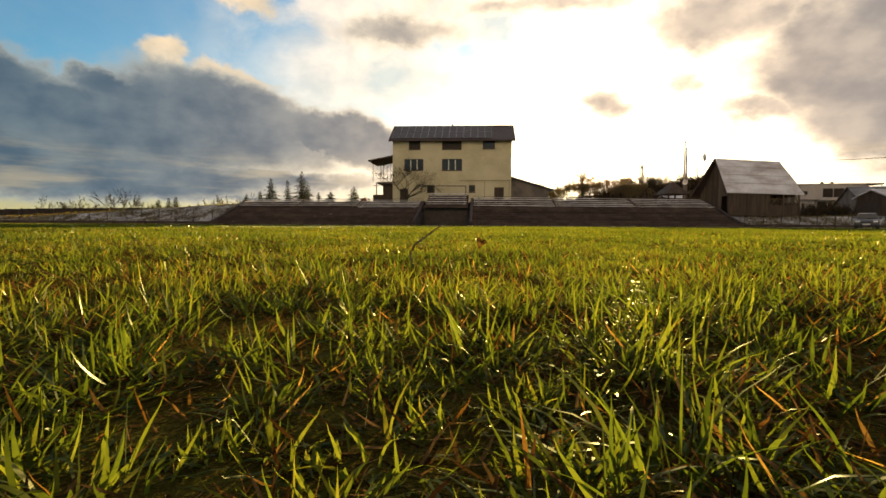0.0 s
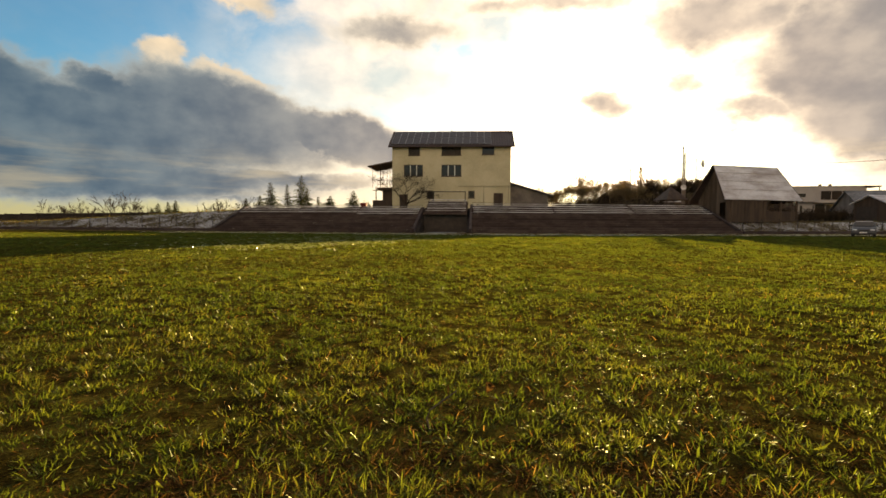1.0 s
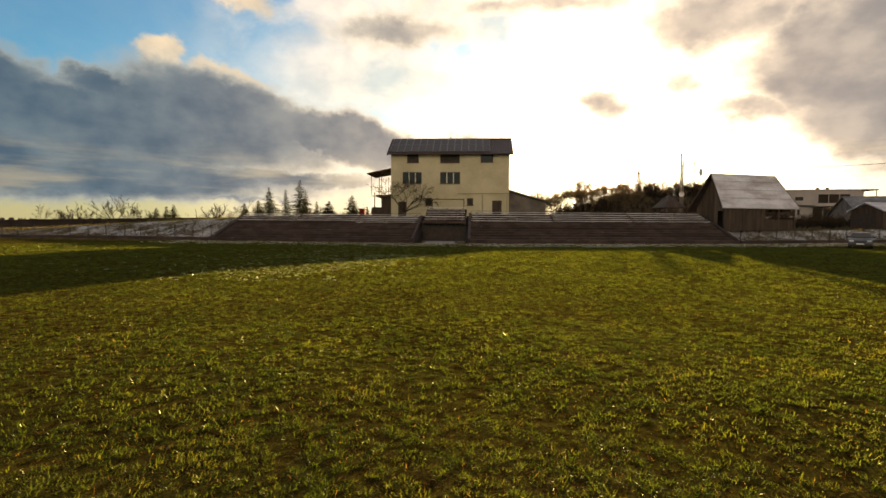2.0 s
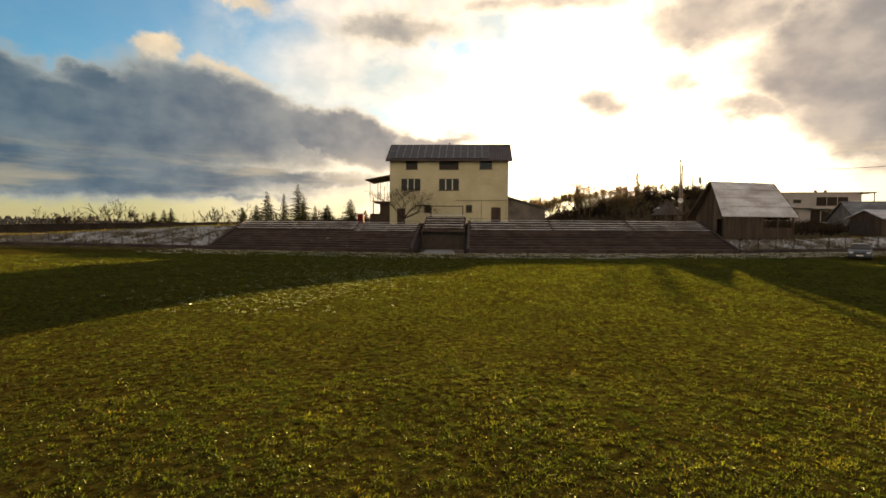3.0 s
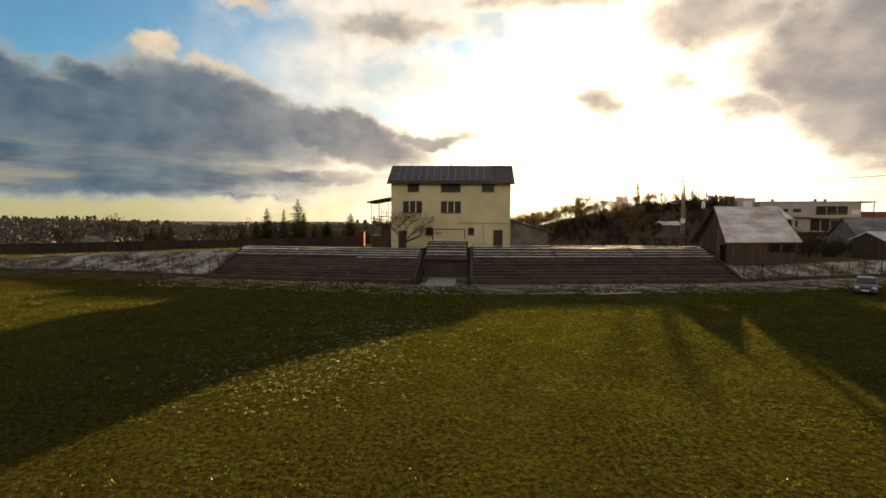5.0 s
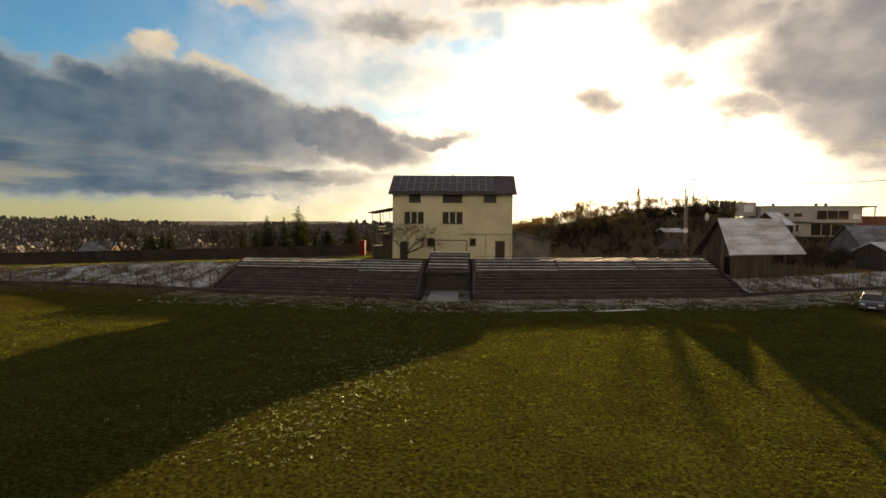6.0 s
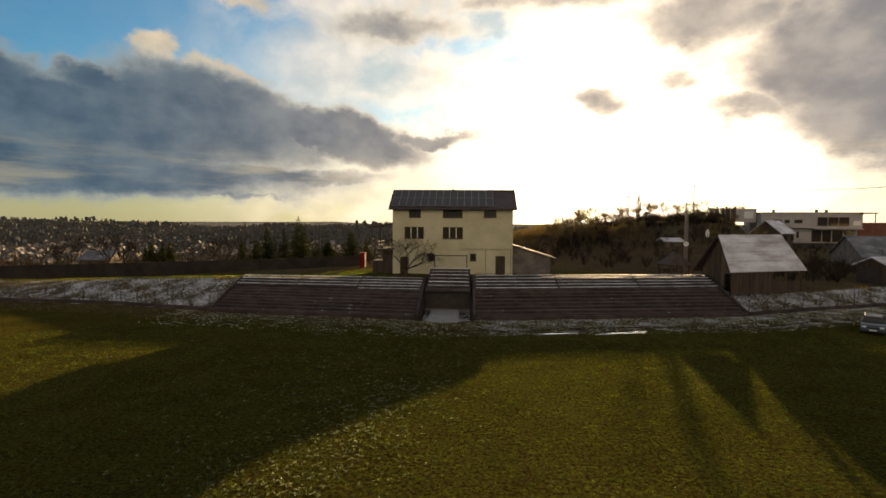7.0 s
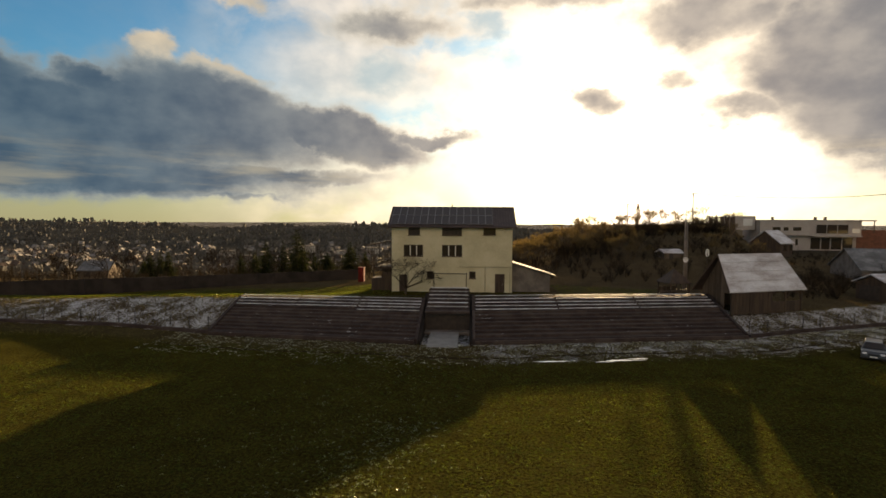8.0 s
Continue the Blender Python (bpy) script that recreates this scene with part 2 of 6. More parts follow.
def ground_material():
    m = bpy.data.materials.new("ground")
    m.use_nodes = True
    n = Net(m.node_tree)
    shade = m.node_tree.nodes["Principled BSDF"]
    where = n.add("ShaderNodeTexCoord").outputs["Object"]
    snow = n.add("ShaderNodeAttribute", attribute="snow").outputs["Fac"]
    dry = n.add("ShaderNodeAttribute", attribute="dry").outputs["Fac"]
    far = n.add("ShaderNodeAttribute", attribute="far").outputs["Fac"]
    broad = n.noise(where, 0.35, 6, 0.62)
    clump = n.noise(where, 6.5, 5, 0.62)
    blade = n.noise(where, 42.0, 4, 0.6)
    f = n.math("ADD", n.math("MULTIPLY", n.step(broad, 0.3, 0.7), 0.14), n.math("ADD", n.math("MULTIPLY", n.step(clump, 0.3, 0.7), 0.50), n.math("MULTIPLY", blade, 0.36)))
    turf = n.ramp(f, [(0.15, (0.014, 0.008, 0.004)), (0.40, (0.023, 0.017, 0.006)), (0.60, (0.043, 0.037, 0.010)), (0.9, (0.066, 0.058, 0.015))])
    straw = n.ramp(f, [(0.15, (0.040, 0.026, 0.016)), (0.5, (0.085, 0.062, 0.036)), (0.9, (0.15, 0.115, 0.065))])
    woods = n.ramp(n.noise(where, 0.012, 8, 0.7), [(0.3, (0.040, 0.036, 0.029)), (0.55, (0.070, 0.062, 0.049)), (0.75, (0.12, 0.105, 0.083))])
    base = n.mix(dry, turf, straw)
    base = n.mix(far, base, woods)
    lies = n.math("ADD", n.math("MULTIPLY", n.noise(where, 6.0, 6, 0.72), 0.65), n.math("MULTIPLY", n.noise(where, 0.5, 4, 0.6), 0.35))
    edge = n.math("SUBTRACT", 0.78, n.math("MULTIPLY", snow, 0.325))
    white = n.step(lies, edge, n.math("ADD", edge, 0.07))
    n.put(shade.inputs["Base Color"], n.mix(n.math("MULTIPLY", white, 0.92), base, (0.68, 0.68, 0.70)))
    shade.inputs["Roughness"].default_value, shade.inputs["Specular IOR Level"].default_value = 0.95, 0.0
    # the fine nap of the sward
    nap = n.math("MULTIPLY", n.math("SUBTRACT", 1.0, dry, clamp=True), n.math("SUBTRACT", 1.0, n.math("MAXIMUM", far, white), clamp=True))
    n.put(shade.inputs["Sheen Weight"], n.math("MULTIPLY", nap, n.math("MULTIPLY", f, 0.22)))
    shade.inputs["Sheen Roughness"].default_value = 0.45
    shade.inputs["Sheen Tint"].default_value = (0.52, 0.48, 0.08, 1)
    b = n.add("ShaderNodeBump")
    b.inputs["Strength"].default_value, b.inputs["Distance"].default_value = 1.0, 0.15
    n.put(b.inputs["Height"], n.math("ADD", clump, n.math("MULTIPLY", blade, 0.5)))
    n.put(shade.inputs["Normal"], b.outputs[0])
    return m


M_GROUND = ground_material()
M_GRASS = leaf("grass", [(0.025, 0.045, 0.011), (0.046, 0.073, 0.018), (0.074, 0.097, 0.024), (0.118, 0.112, 0.031), (0.20, 0.115, 0.034)], 0.62, 0.06, 0.34, 0.55, 0.18, 1.25, wax=0.3)
M_DRY_GRASS = leaf("dry_grass", [(0.07, 0.036, 0.015), (0.15, 0.085, 0.032), (0.26, 0.17, 0.07)], 0.4, 0.003, 0.6)
M_FROST = leaf("frosted_blades", [(0.36, 0.38, 0.34), (0.52, 0.54, 0.51), (0.70, 0.72, 0.71)], 0.3, 0.05, 0.4)
M_ROSETTE = leaf("rosettes", [(0.075, 0.11, 0.06), (0.13, 0.17, 0.10), (0.20, 0.24, 0.16)], 0.5, 0.18, 0.36, wax=0.8)
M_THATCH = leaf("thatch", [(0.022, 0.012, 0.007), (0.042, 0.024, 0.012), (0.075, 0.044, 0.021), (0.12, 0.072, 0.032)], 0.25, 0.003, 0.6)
M_WEEDS = leaf("weeds", [(0.06, 0.045, 0.025), (0.12, 0.09, 0.045), (0.10, 0.11, 0.03), (0.20, 0.16, 0.09)], 0.35, 0.01, 0.6)
M_FIR = leaf("fir_needles", [(0.015, 0.020, 0.010), (0.028, 0.036, 0.017), (0.052, 0.058, 0.028)], 0.25, 0.1, 0.6)
M_TWIG = leaf("twigs", [(0.062, 0.048, 0.035), (0.108, 0.082, 0.059), (0.16, 0.124, 0.090)], 0.36, 0.02, 0.7)
M_HEDGE = leaf("garden_twigs", [(0.022, 0.017, 0.014), (0.040, 0.031, 0.025), (0.066, 0.051, 0.040)], 0.06, 0.02, 0.7)
# far trees: haze put into the base colour as paler greys
M_HAZED_WOODS = material("far_woods", [(0.078, 0.076, 0.071), (0.105, 0.102, 0.095), (0.138, 0.134, 0.124)], 0.95, 0.02, 0.0, grain=6.0)
M_BARK = material("bark", [(0.035, 0.026, 0.018), (0.09, 0.07, 0.05)], 0.9, 6.0, 0.8)
M_PLASTER = material("plaster", [(0.47, 0.42, 0.28), (0.55, 0.495, 0.335), (0.60, 0.54, 0.385)], 0.9, 0.5, 0.25, 30)
M_ROOF = material("roof_sheet", [(0.045, 0.030, 0.028), (0.075, 0.050, 0.045)], 0.55, 1.2, 0.2, 20)
M_SOFFIT = material("soffit_wood", [(0.05, 0.035, 0.025), (0.09, 0.065, 0.045)], 0.75, 2.0, 0.3)
M_DARK_WOOD = material("dark_wood", [(0.035, 0.022, 0.016), (0.075, 0.048, 0.032)], 0.7, 2.5, 0.4, stretch=(1, 1, 0.15))
M_WINDOW_FRAME = material("window_frame", [(0.55, 0.52, 0.45), (0.68, 0.65, 0.58)], 0.5, 4.0, 0.1)
M_BROWN_FRAME = material("brown_frame", [(0.06, 0.038, 0.026), (0.10, 0.066, 0.046)], 0.55, 4.0, 0.1)
M_GLASS = glass("window_glass")
M_SHUTTER = material("shutter", [(0.030, 0.022, 0.018), (0.055, 0.040, 0.032)], 0.6, 3.0, 0.3)
M_PANEL = glass("solar_cells", (0.050, 0.040, 0.040), 0.42)
M_ALU = material("aluminium", [(0.24, 0.235, 0.235), (0.34, 0.335, 0.33)], 0.5, 5.0, 0.05, metal=0.6)
M_PIPE = material("painted_pipe", [(0.20, 0.17, 0.11), (0.30, 0.26, 0.18)], 0.5, 5.0, 0.1)
M_CONCRETE = material("concrete", [(0.11, 0.095, 0.085), (0.17, 0.145, 0.13), (0.22, 0.19, 0.17)], 0.9, 0.9, 0.5, 14, island=0.35)
M_PALE_CONCRETE = material("pale_concrete", [(0.19, 0.18, 0.17), (0.28, 0.27, 0.25)], 0.85, 0.8, 0.4, 14)
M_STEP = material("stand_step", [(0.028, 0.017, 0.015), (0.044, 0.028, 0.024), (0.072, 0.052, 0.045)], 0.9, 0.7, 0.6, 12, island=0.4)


def fleck_snow(m, amount=0.60, scale=2.2):
    """Thin remains of snow, on faces that look up."""
    n = Net(m.node_tree)
    shade = m.node_tree.nodes["Principled BSDF"]
    old = shade.inputs["Base Color"].links[0].from_socket
    where = n.add("ShaderNodeTexCoord").outputs["Object"]
    geo = n.add("ShaderNodeNewGeometry")
    up = n.add("ShaderNodeSeparateXYZ")
    n.put(up.inputs[0], geo.outputs["Normal"])
    lies = n.math("ADD", n.math("MULTIPLY", n.noise(where, scale, 6, 0.7), 0.6), n.math("MULTIPLY", n.noise(where, scale * 0.2, 3, 0.6), 0.4))
    f = n.math("MULTIPLY", n.step(lies, amount, amount + 0.05), n.step(up.outputs[2], 0.5, 0.8))
    n.put(shade.inputs["Base Color"], n.mix(n.math("MULTIPLY", f, 0.85), old, (0.60, 0.61, 0.63)))


fleck_snow(M_STEP)
M_BENCH = material("frosted_bench", [(0.28, 0.27, 0.27), (0.48, 0.48, 0.50), (0.70, 0.72, 0.76)], 0.7, 0.9, 0.4, island=0.5, stretch=(1, 1, 1))
M_WALL_DARK = material("boundary_wall", [(0.026, 0.021, 0.019), (0.048, 0.038, 0.033)], 0.9, 0.6, 0.5, 10, spec=0.08, island=0.3)
M_STEEL = material("weathered_steel", [(0.035, 0.031, 0.029), (0.07, 0.060, 0.053)], 0.75, 6.0, 0.2, metal=0.2, spec=0.2)
M_PLANK = material("weathered_plank", [(0.060, 0.042, 0.030), (0.105, 0.076, 0.056), (0.15, 0.112, 0.084)], 0.85, 1.6, 0.5, island=0.6, stretch=(1, 1, 0.12))
M_SNOW_ROOF = material("frosted_roof", [(0.34, 0.30, 0.30), (0.52, 0.51, 0.54), (0.68, 0.69, 0.73)], 0.75, 0.8, 0.3, 10, stretch=(0.35, 1, 1))
M_WHITE_WALL = material("white_render", [(0.33, 0.30, 0.29), (0.40, 0.37, 0.36)], 0.85, 0.4, 0.15)
M_GREY_ROOF = material("grey_roof", [(0.085, 0.085, 0.085), (0.14, 0.14, 0.145), (0.26, 0.26, 0.27)], 0.8, 0.5, 0.3, 10)
M_TERRACOTTA = material("roof_tile", [(0.12, 0.05, 0.035), (0.20, 0.085, 0.055)], 0.8, 1.5, 0.4)
M_RED = material("red_paint", [(0.09, 0.010, 0.008), (0.14, 0.016, 0.013)], 0.8, 3.0, 0.1, spec=0.1)
M_CAR = material("silver_car_paint", [(0.034, 0.038, 0.046), (0.048, 0.053, 0.062)], 0.3, 4.0, 0.0, metal=0.4, spec=0.5)
M_RUBBER = material("rubber", [(0.015, 0.015, 0.015), (0.03, 0.03, 0.03)], 0.9, 8.0, 0.2)
M_BLACK = material("black_plastic", [(0.012, 0.012, 0.013), (0.025, 0.025, 0.026)], 0.5, 8.0, 0.1)
M_LENS = material("lamp_lens", [(0.55, 0.56, 0.58), (0.7, 0.71, 0.72)], 0.12, 8.0, 0.0, spec=0.6)
M_DISH = material("dish_paint", [(0.60, 0.60, 0.60), (0.72, 0.72, 0.71)], 0.4, 4.0, 0.05)
M_ICE = material("puddle_ice", [(0.30, 0.32, 0.34), (0.46, 0.48, 0.50)], 0.10, 1.5, 0.15, 6, spec=0.7)
M_SOIL = material("soil", [(0.024, 0.016, 0.010), (0.045, 0.030, 0.018)], 0.95, 3.0, 0.6, spec=0.0)
M_TOWN_WALL = material("town_wall", [(0.11, 0.095, 0.085), (0.20, 0.18, 0.16), (0.42, 0.40, 0.37)], 0.9, 0.05, 0.0, island=1.1)
M_TOWN_ROOF = material("town_roof", [(0.065, 0.042, 0.034), (0.10, 0.075, 0.062), (0.19, 0.18, 0.175)], 0.9, 0.05, 0.0, island=0.9)

# ---- building blocks ----


class Shape:
    """Collects corners and faces of one mesh."""

    def __init__(self):
        self.v, self.f = [], []

    def face(self, *corners):
        k = len(self.v)
        self.v += [tuple(c) for c in corners]
        self.f.append(tuple(range(k, k + len(corners))))
        return self

    def box(self, x0, x1, y0, y1, z0, z1, m=None):
        k = len(self.v)
        c = [(x, y, z) for z in (z0, z1) for y in (y0, y1) for x in (x0, x1)]
        self.v += [tuple(m @ Vector(p)) if m else p for p in c]
        self.f += [tuple(k + i for i in q) for q in ((0, 2, 3, 1), (4, 5, 7, 6), (0, 1, 5, 4), (1, 3, 7, 5), (3, 2, 6, 7), (2, 0, 4, 6))]
        return self

    def block(self, x0, x1, y0, y1, z0, z1, b=0.02, m=None):
        """A box with its upright and upper edges taken off."""
        k = len(self.v)
        rings = []
        for z, i in ((z0, 0.0), (z1 - b, 0.0), (z1, b)):
            rings.append([(x0 + i + b, y0 + i, z), (x1 - i - b, y0 + i, z), (x1 - i, y0 + i + b, z), (x1 - i, y1 - i - b, z),
                          (x1 - i - b, y1 - i, z), (x0 + i + b, y1 - i, z), (x0 + i, y1 - i - b, z), (x0 + i, y0 + i + b, z)])
        for r in rings:
            self.v += [tuple(m @ Vector(p)) if m else p for p in r]
        for a in (0, 1):
            for i in range(8):
                j = (i + 1) % 8
                self.f.append((k + 8 * a + i, k + 8 * a + j, k + 8 * a + 8 + j, k + 8 * a + 8 + i))
        self.f.append(tuple(k + 16 + i for i in range(8)))
        self.f.append(tuple(k + i for i in reversed(range(8))))
        return self

    def tube(self, path, radii, sides=6, cap=True):
        k = len(self.v)
        path = [Vector(p) for p in path]
        if not isinstance(radii, (list, tuple)):
            radii = [radii] * len(path)
        for i, p in enumerate(path):
            d = (path[min(i + 1, len(path) - 1)] - path[max(i - 1, 0)]).normalized()
            side = d.cross(Vector((0, 0, 1)) if abs(d.z) < 0.9 else Vector((1, 0, 0))).normalized()
            other = d.cross(side)
            for s in range(sides):
                a = 2 * math.pi * s / sides
                self.v.append(tuple(p + (side * math.cos(a) + other * math.sin(a)) * radii[i]))
        for i in range(len(path) - 1):
            for s in range(sides):
                t = (s + 1) % sides
                self.f.append((k + i * sides + s, k + i * sides + t, k + (i + 1) * sides + t, k + (i + 1) * sides + s))
        if cap:
            self.f.append(tuple(k + s for s in reversed(range(sides))))
            self.f.append(tuple(k + (len(path) - 1) * sides + s for s in range(sides)))
        return self

    def prism(self, outline, y0, y1, m=None):
        """An outline in x and z, drawn out along y."""
        k, c = len(self.v), len(outline)
        for y in (y0, y1):
            self.v += [tuple(m @ Vector((x, y, z))) if m else (x, y, z) for x, z in outline]
        self.f.append(tuple(k + i for i in range(c)))
        self.f.append(tuple(k + c + i for i in reversed(range(c))))
        for i in range(c):
            j = (i + 1) % c
            self.f.append((k + i, k + c + i, k + c + j, k + j))
        return self

    def mesh(self, name):
        me = bpy.data.meshes.new(name)
        me.from_pydata(self.v, [], self.f)
        me.update()
        return me


def thing(name, m, label, category, group="", kind=""):
    """An empty at a thing's base, to carry its parts."""
    ob = new(name)
    ob.empty_display_size = 0.3
    ob.matrix_basis = m
    return tagged(ob, label, category, group, kind)


def part(name, shape, mat, parent, label="", smooth=False, m=None):
    """One mesh object under a thing or a part."""
    me = shape.mesh(name) if isinstance(shape, Shape) else shape
    if not me.materials:
        me.materials.append(mat)
    if smooth:
        me.polygons.foreach_set("use_smooth", [True] * len(me.polygons))
    ob = new(name, me)
    ob.parent = parent
    if m is not None:
        ob.matrix_basis = m
    if label:
        ob["label"] = label
    return ob


def lone(name, shape, mat, label, category, group="", kind="", m=None, smooth=False):
    """A thing that is one mesh."""
    ob = part(name, shape, mat, None, "", smooth, m)
    return tagged(ob, label, category, group, kind)


# ---- the lie of the land ----
TOE_X = [-80, -60, -47, -34, -22.5, -1.7, 3.0, 29.5, 36, 48, 70, 90]
TOE_Y = [52, 50, 48, 47, 44.3, 42.0, 42.0, 46.2, 49, 53.3, 61, 68]
CREST_X = [-80, -53, -33, -22.5, -2.0, 3.0, 29.5, 31.5, 41, 60, 90]
CREST_Y = [60, 57.0, 54.0, 51.6, 50.9, 50.9, 54.8, 53.0, 54.5, 62, 75]
CREST_Z = [0.7, 1.0, 2.0, 2.45, 2.5, 2.5, 2.4, 1.3, 1.25, 1.6, 2.0]


def smooth01(x):
    x = np.clip(x, 0, 1)
    return x * x * (3 - 2 * x)


def beyond(x, y):
    """Ground behind the stand: terrace, wooded slope to the right, valley and town to the left, far hills."""
    z = np.interp(x, [-90, -62, -15, -8, 12, 40, 90], [-0.8, -0.4, 1.7, 2.45, 2.45, 1.5, 2.0])
    hill = smooth01((y - 64) / 62) * smooth01((x - 12) / 38) * (1 - 0.86 * smooth01(((x - 2.75) / np.maximum(y + 2, 20) - 0.495) / 0.085)) * 7.5
    hill = hill + 0.4 * smooth01((y - 70) / 60) * smooth01((x - 70) / 30) + 6 * smooth01((x - 118) / 40) * smooth01((y - 70) / 60)
    west = 1 - smooth01((x - 0) / 30)
    fall = smooth01((y - 78) / 170) * 26 * west + smooth01((y - 165) / 220) * 34 * (1 - west) + smooth01((y - 230) / 450) * 26
    crest = np.interp(x, [-2200, -1500, -1300, -1100, -750, -575, -400, -256, 174, 600, 2000], [-6, -2, 5, -9, -20, -12, -8, -12, -24, -20, -10])
    rise = smooth01((y - 850) / 650) * (52 + crest + 2.0 * np.sin(x / 61.0 + 1.0))
    drop = smooth01((y - 1700) / 600) * 22 - smooth01((y - 2600) / 900) * 16
    return z + hill - fall + rise - drop


def height_at(x, y):
    x, y = np.asarray(x, float), np.asarray(y, float)
    toe, crest, top = np.interp(x, TOE_X, TOE_Y), np.interp(x, CREST_X, CREST_Y), np.interp(x, CREST_X, CREST_Z)
    up = np.clip((y - toe) / (crest - toe), 0, 1)
    bank = top * (0.55 * up + 0.45 * smooth01(up))
    behind = smooth01((y - crest - 1.0) / 9.0)
    z = bank * (1 - behind) + beyond(x, y) * behind
    under = ((x > -22.0) & (x < 29.2)).astype(float) * smooth01((y - toe + 0.2) / 0.6) * (1 - smooth01((y - crest + 1.2) / 0.8))
    z = z - 0.45 * under
    pit = ((x > -2.2) & (x < 3.5) & (y > toe - 0.4) & (y < crest + 0.6)).astype(float)
    z = z * (1 - pit) - 0.35 * pit
    z = np.where(y < -90, 0, z)
    ripple = 0.018 * np.sin(x * 0.9 + 1.3 * np.sin(y * 0.31)) * np.sin(y * 0.7 + np.sin(x * 0.23))
    return z + ripple * (np.hypot(x, y) < 300)


def build_ground():
    xs = np.unique(np.round(np.concatenate([np.arange(-64, 64.1, 0.8), np.geomspace(65, 4700, 44), -np.geomspace(65, 4700, 44), [-22.2, -21.9, 29.1, 29.4, -1.62, -1.58, 2.88, 2.92]]), 3))
    ys = np.unique(np.round(np.concatenate([np.arange(-12, 40, 1.0), np.arange(40, 66, 0.45), np.arange(66, 130, 2.0), np.geomspace(131, 4700, 60), -np.geomspace(13, 3500, 26)]), 3))
    gx, gy = np.meshgrid(xs, ys)
    gz = height_at(gx, gy)
    v = np.stack([gx, gy, gz], -1).reshape(-1, 3)
    nx, ny = len(xs), len(ys)
    i = (np.arange(ny - 1)[:, None] * nx + np.arange(nx - 1)[None, :]).ravel()
    f = np.stack([i, i + 1, i + nx + 1, i + nx], -1)
    me = bpy.data.meshes.new("ground")
    me.from_pydata(v.tolist(), [], f.tolist())
    x, y = v[:, 0], v[:, 1]
    toe, crest = np.interp(x, TOE_X, TOE_Y), np.interp(x, CREST_X, CREST_Y)
    bank = ((y > toe - 0.2) & (y < crest + 0.3)).astype(float)
    strip = smooth01((y - toe + 5.0 + 2.6 * smooth01((x + 6) / 8)) / 2.5) * (y < toe + 0.2)
    late = smooth01((y - toe + 15) / 8.0) * smooth01((x + 20) / 10) * (1 - smooth01((x - 6) / 10)) * (y < toe)
    yard = ((y > crest + 0.3) & (y < 110) & (x > 12)).astype(float)
    snow = np.clip(0.92 * bank * (1 - 0.05 * smooth01((-30 - x) / 20)) + (0.46 + 0.18 * smooth01((x + 24) / 6) + 0.18 * smooth01((x - 2) / 4)) * strip + 0.60 * late * (1 - strip) + 0.46 * yard, 0, 1)
    snow = np.maximum(snow, 0.82 * smooth01((y - 1650) / 300))
    # snow dusting in the valley, raised to pale the land as haze does
    snow = np.maximum(snow, 0.56 * smooth01((y - 260) / 240) * smooth01((60 - x) / 120))
    dry = np.clip(0.9 * bank + 0.55 * strip + 0.85 * smooth01((y - crest - 9) / 10) + 0.9 * yard, 0, 1)
    far = smooth01((y - 95) / 60)
    for name, values in (("snow", snow), ("dry", dry), ("far", far)):
        me.attributes.new(name, "FLOAT", "POINT").data.foreach_set("value", values.astype(np.float32))
    me.polygons.foreach_set("use_smooth", [True] * len(me.polygons))
    lone("ground", me, M_GROUND, "grass playing field, snow-dusted banks and rolling land to the hills", "ground", kind="structure")


build_ground()

# ---- grandstand: two wings of steps with a tunnel between them ----
ROWS_N = 12


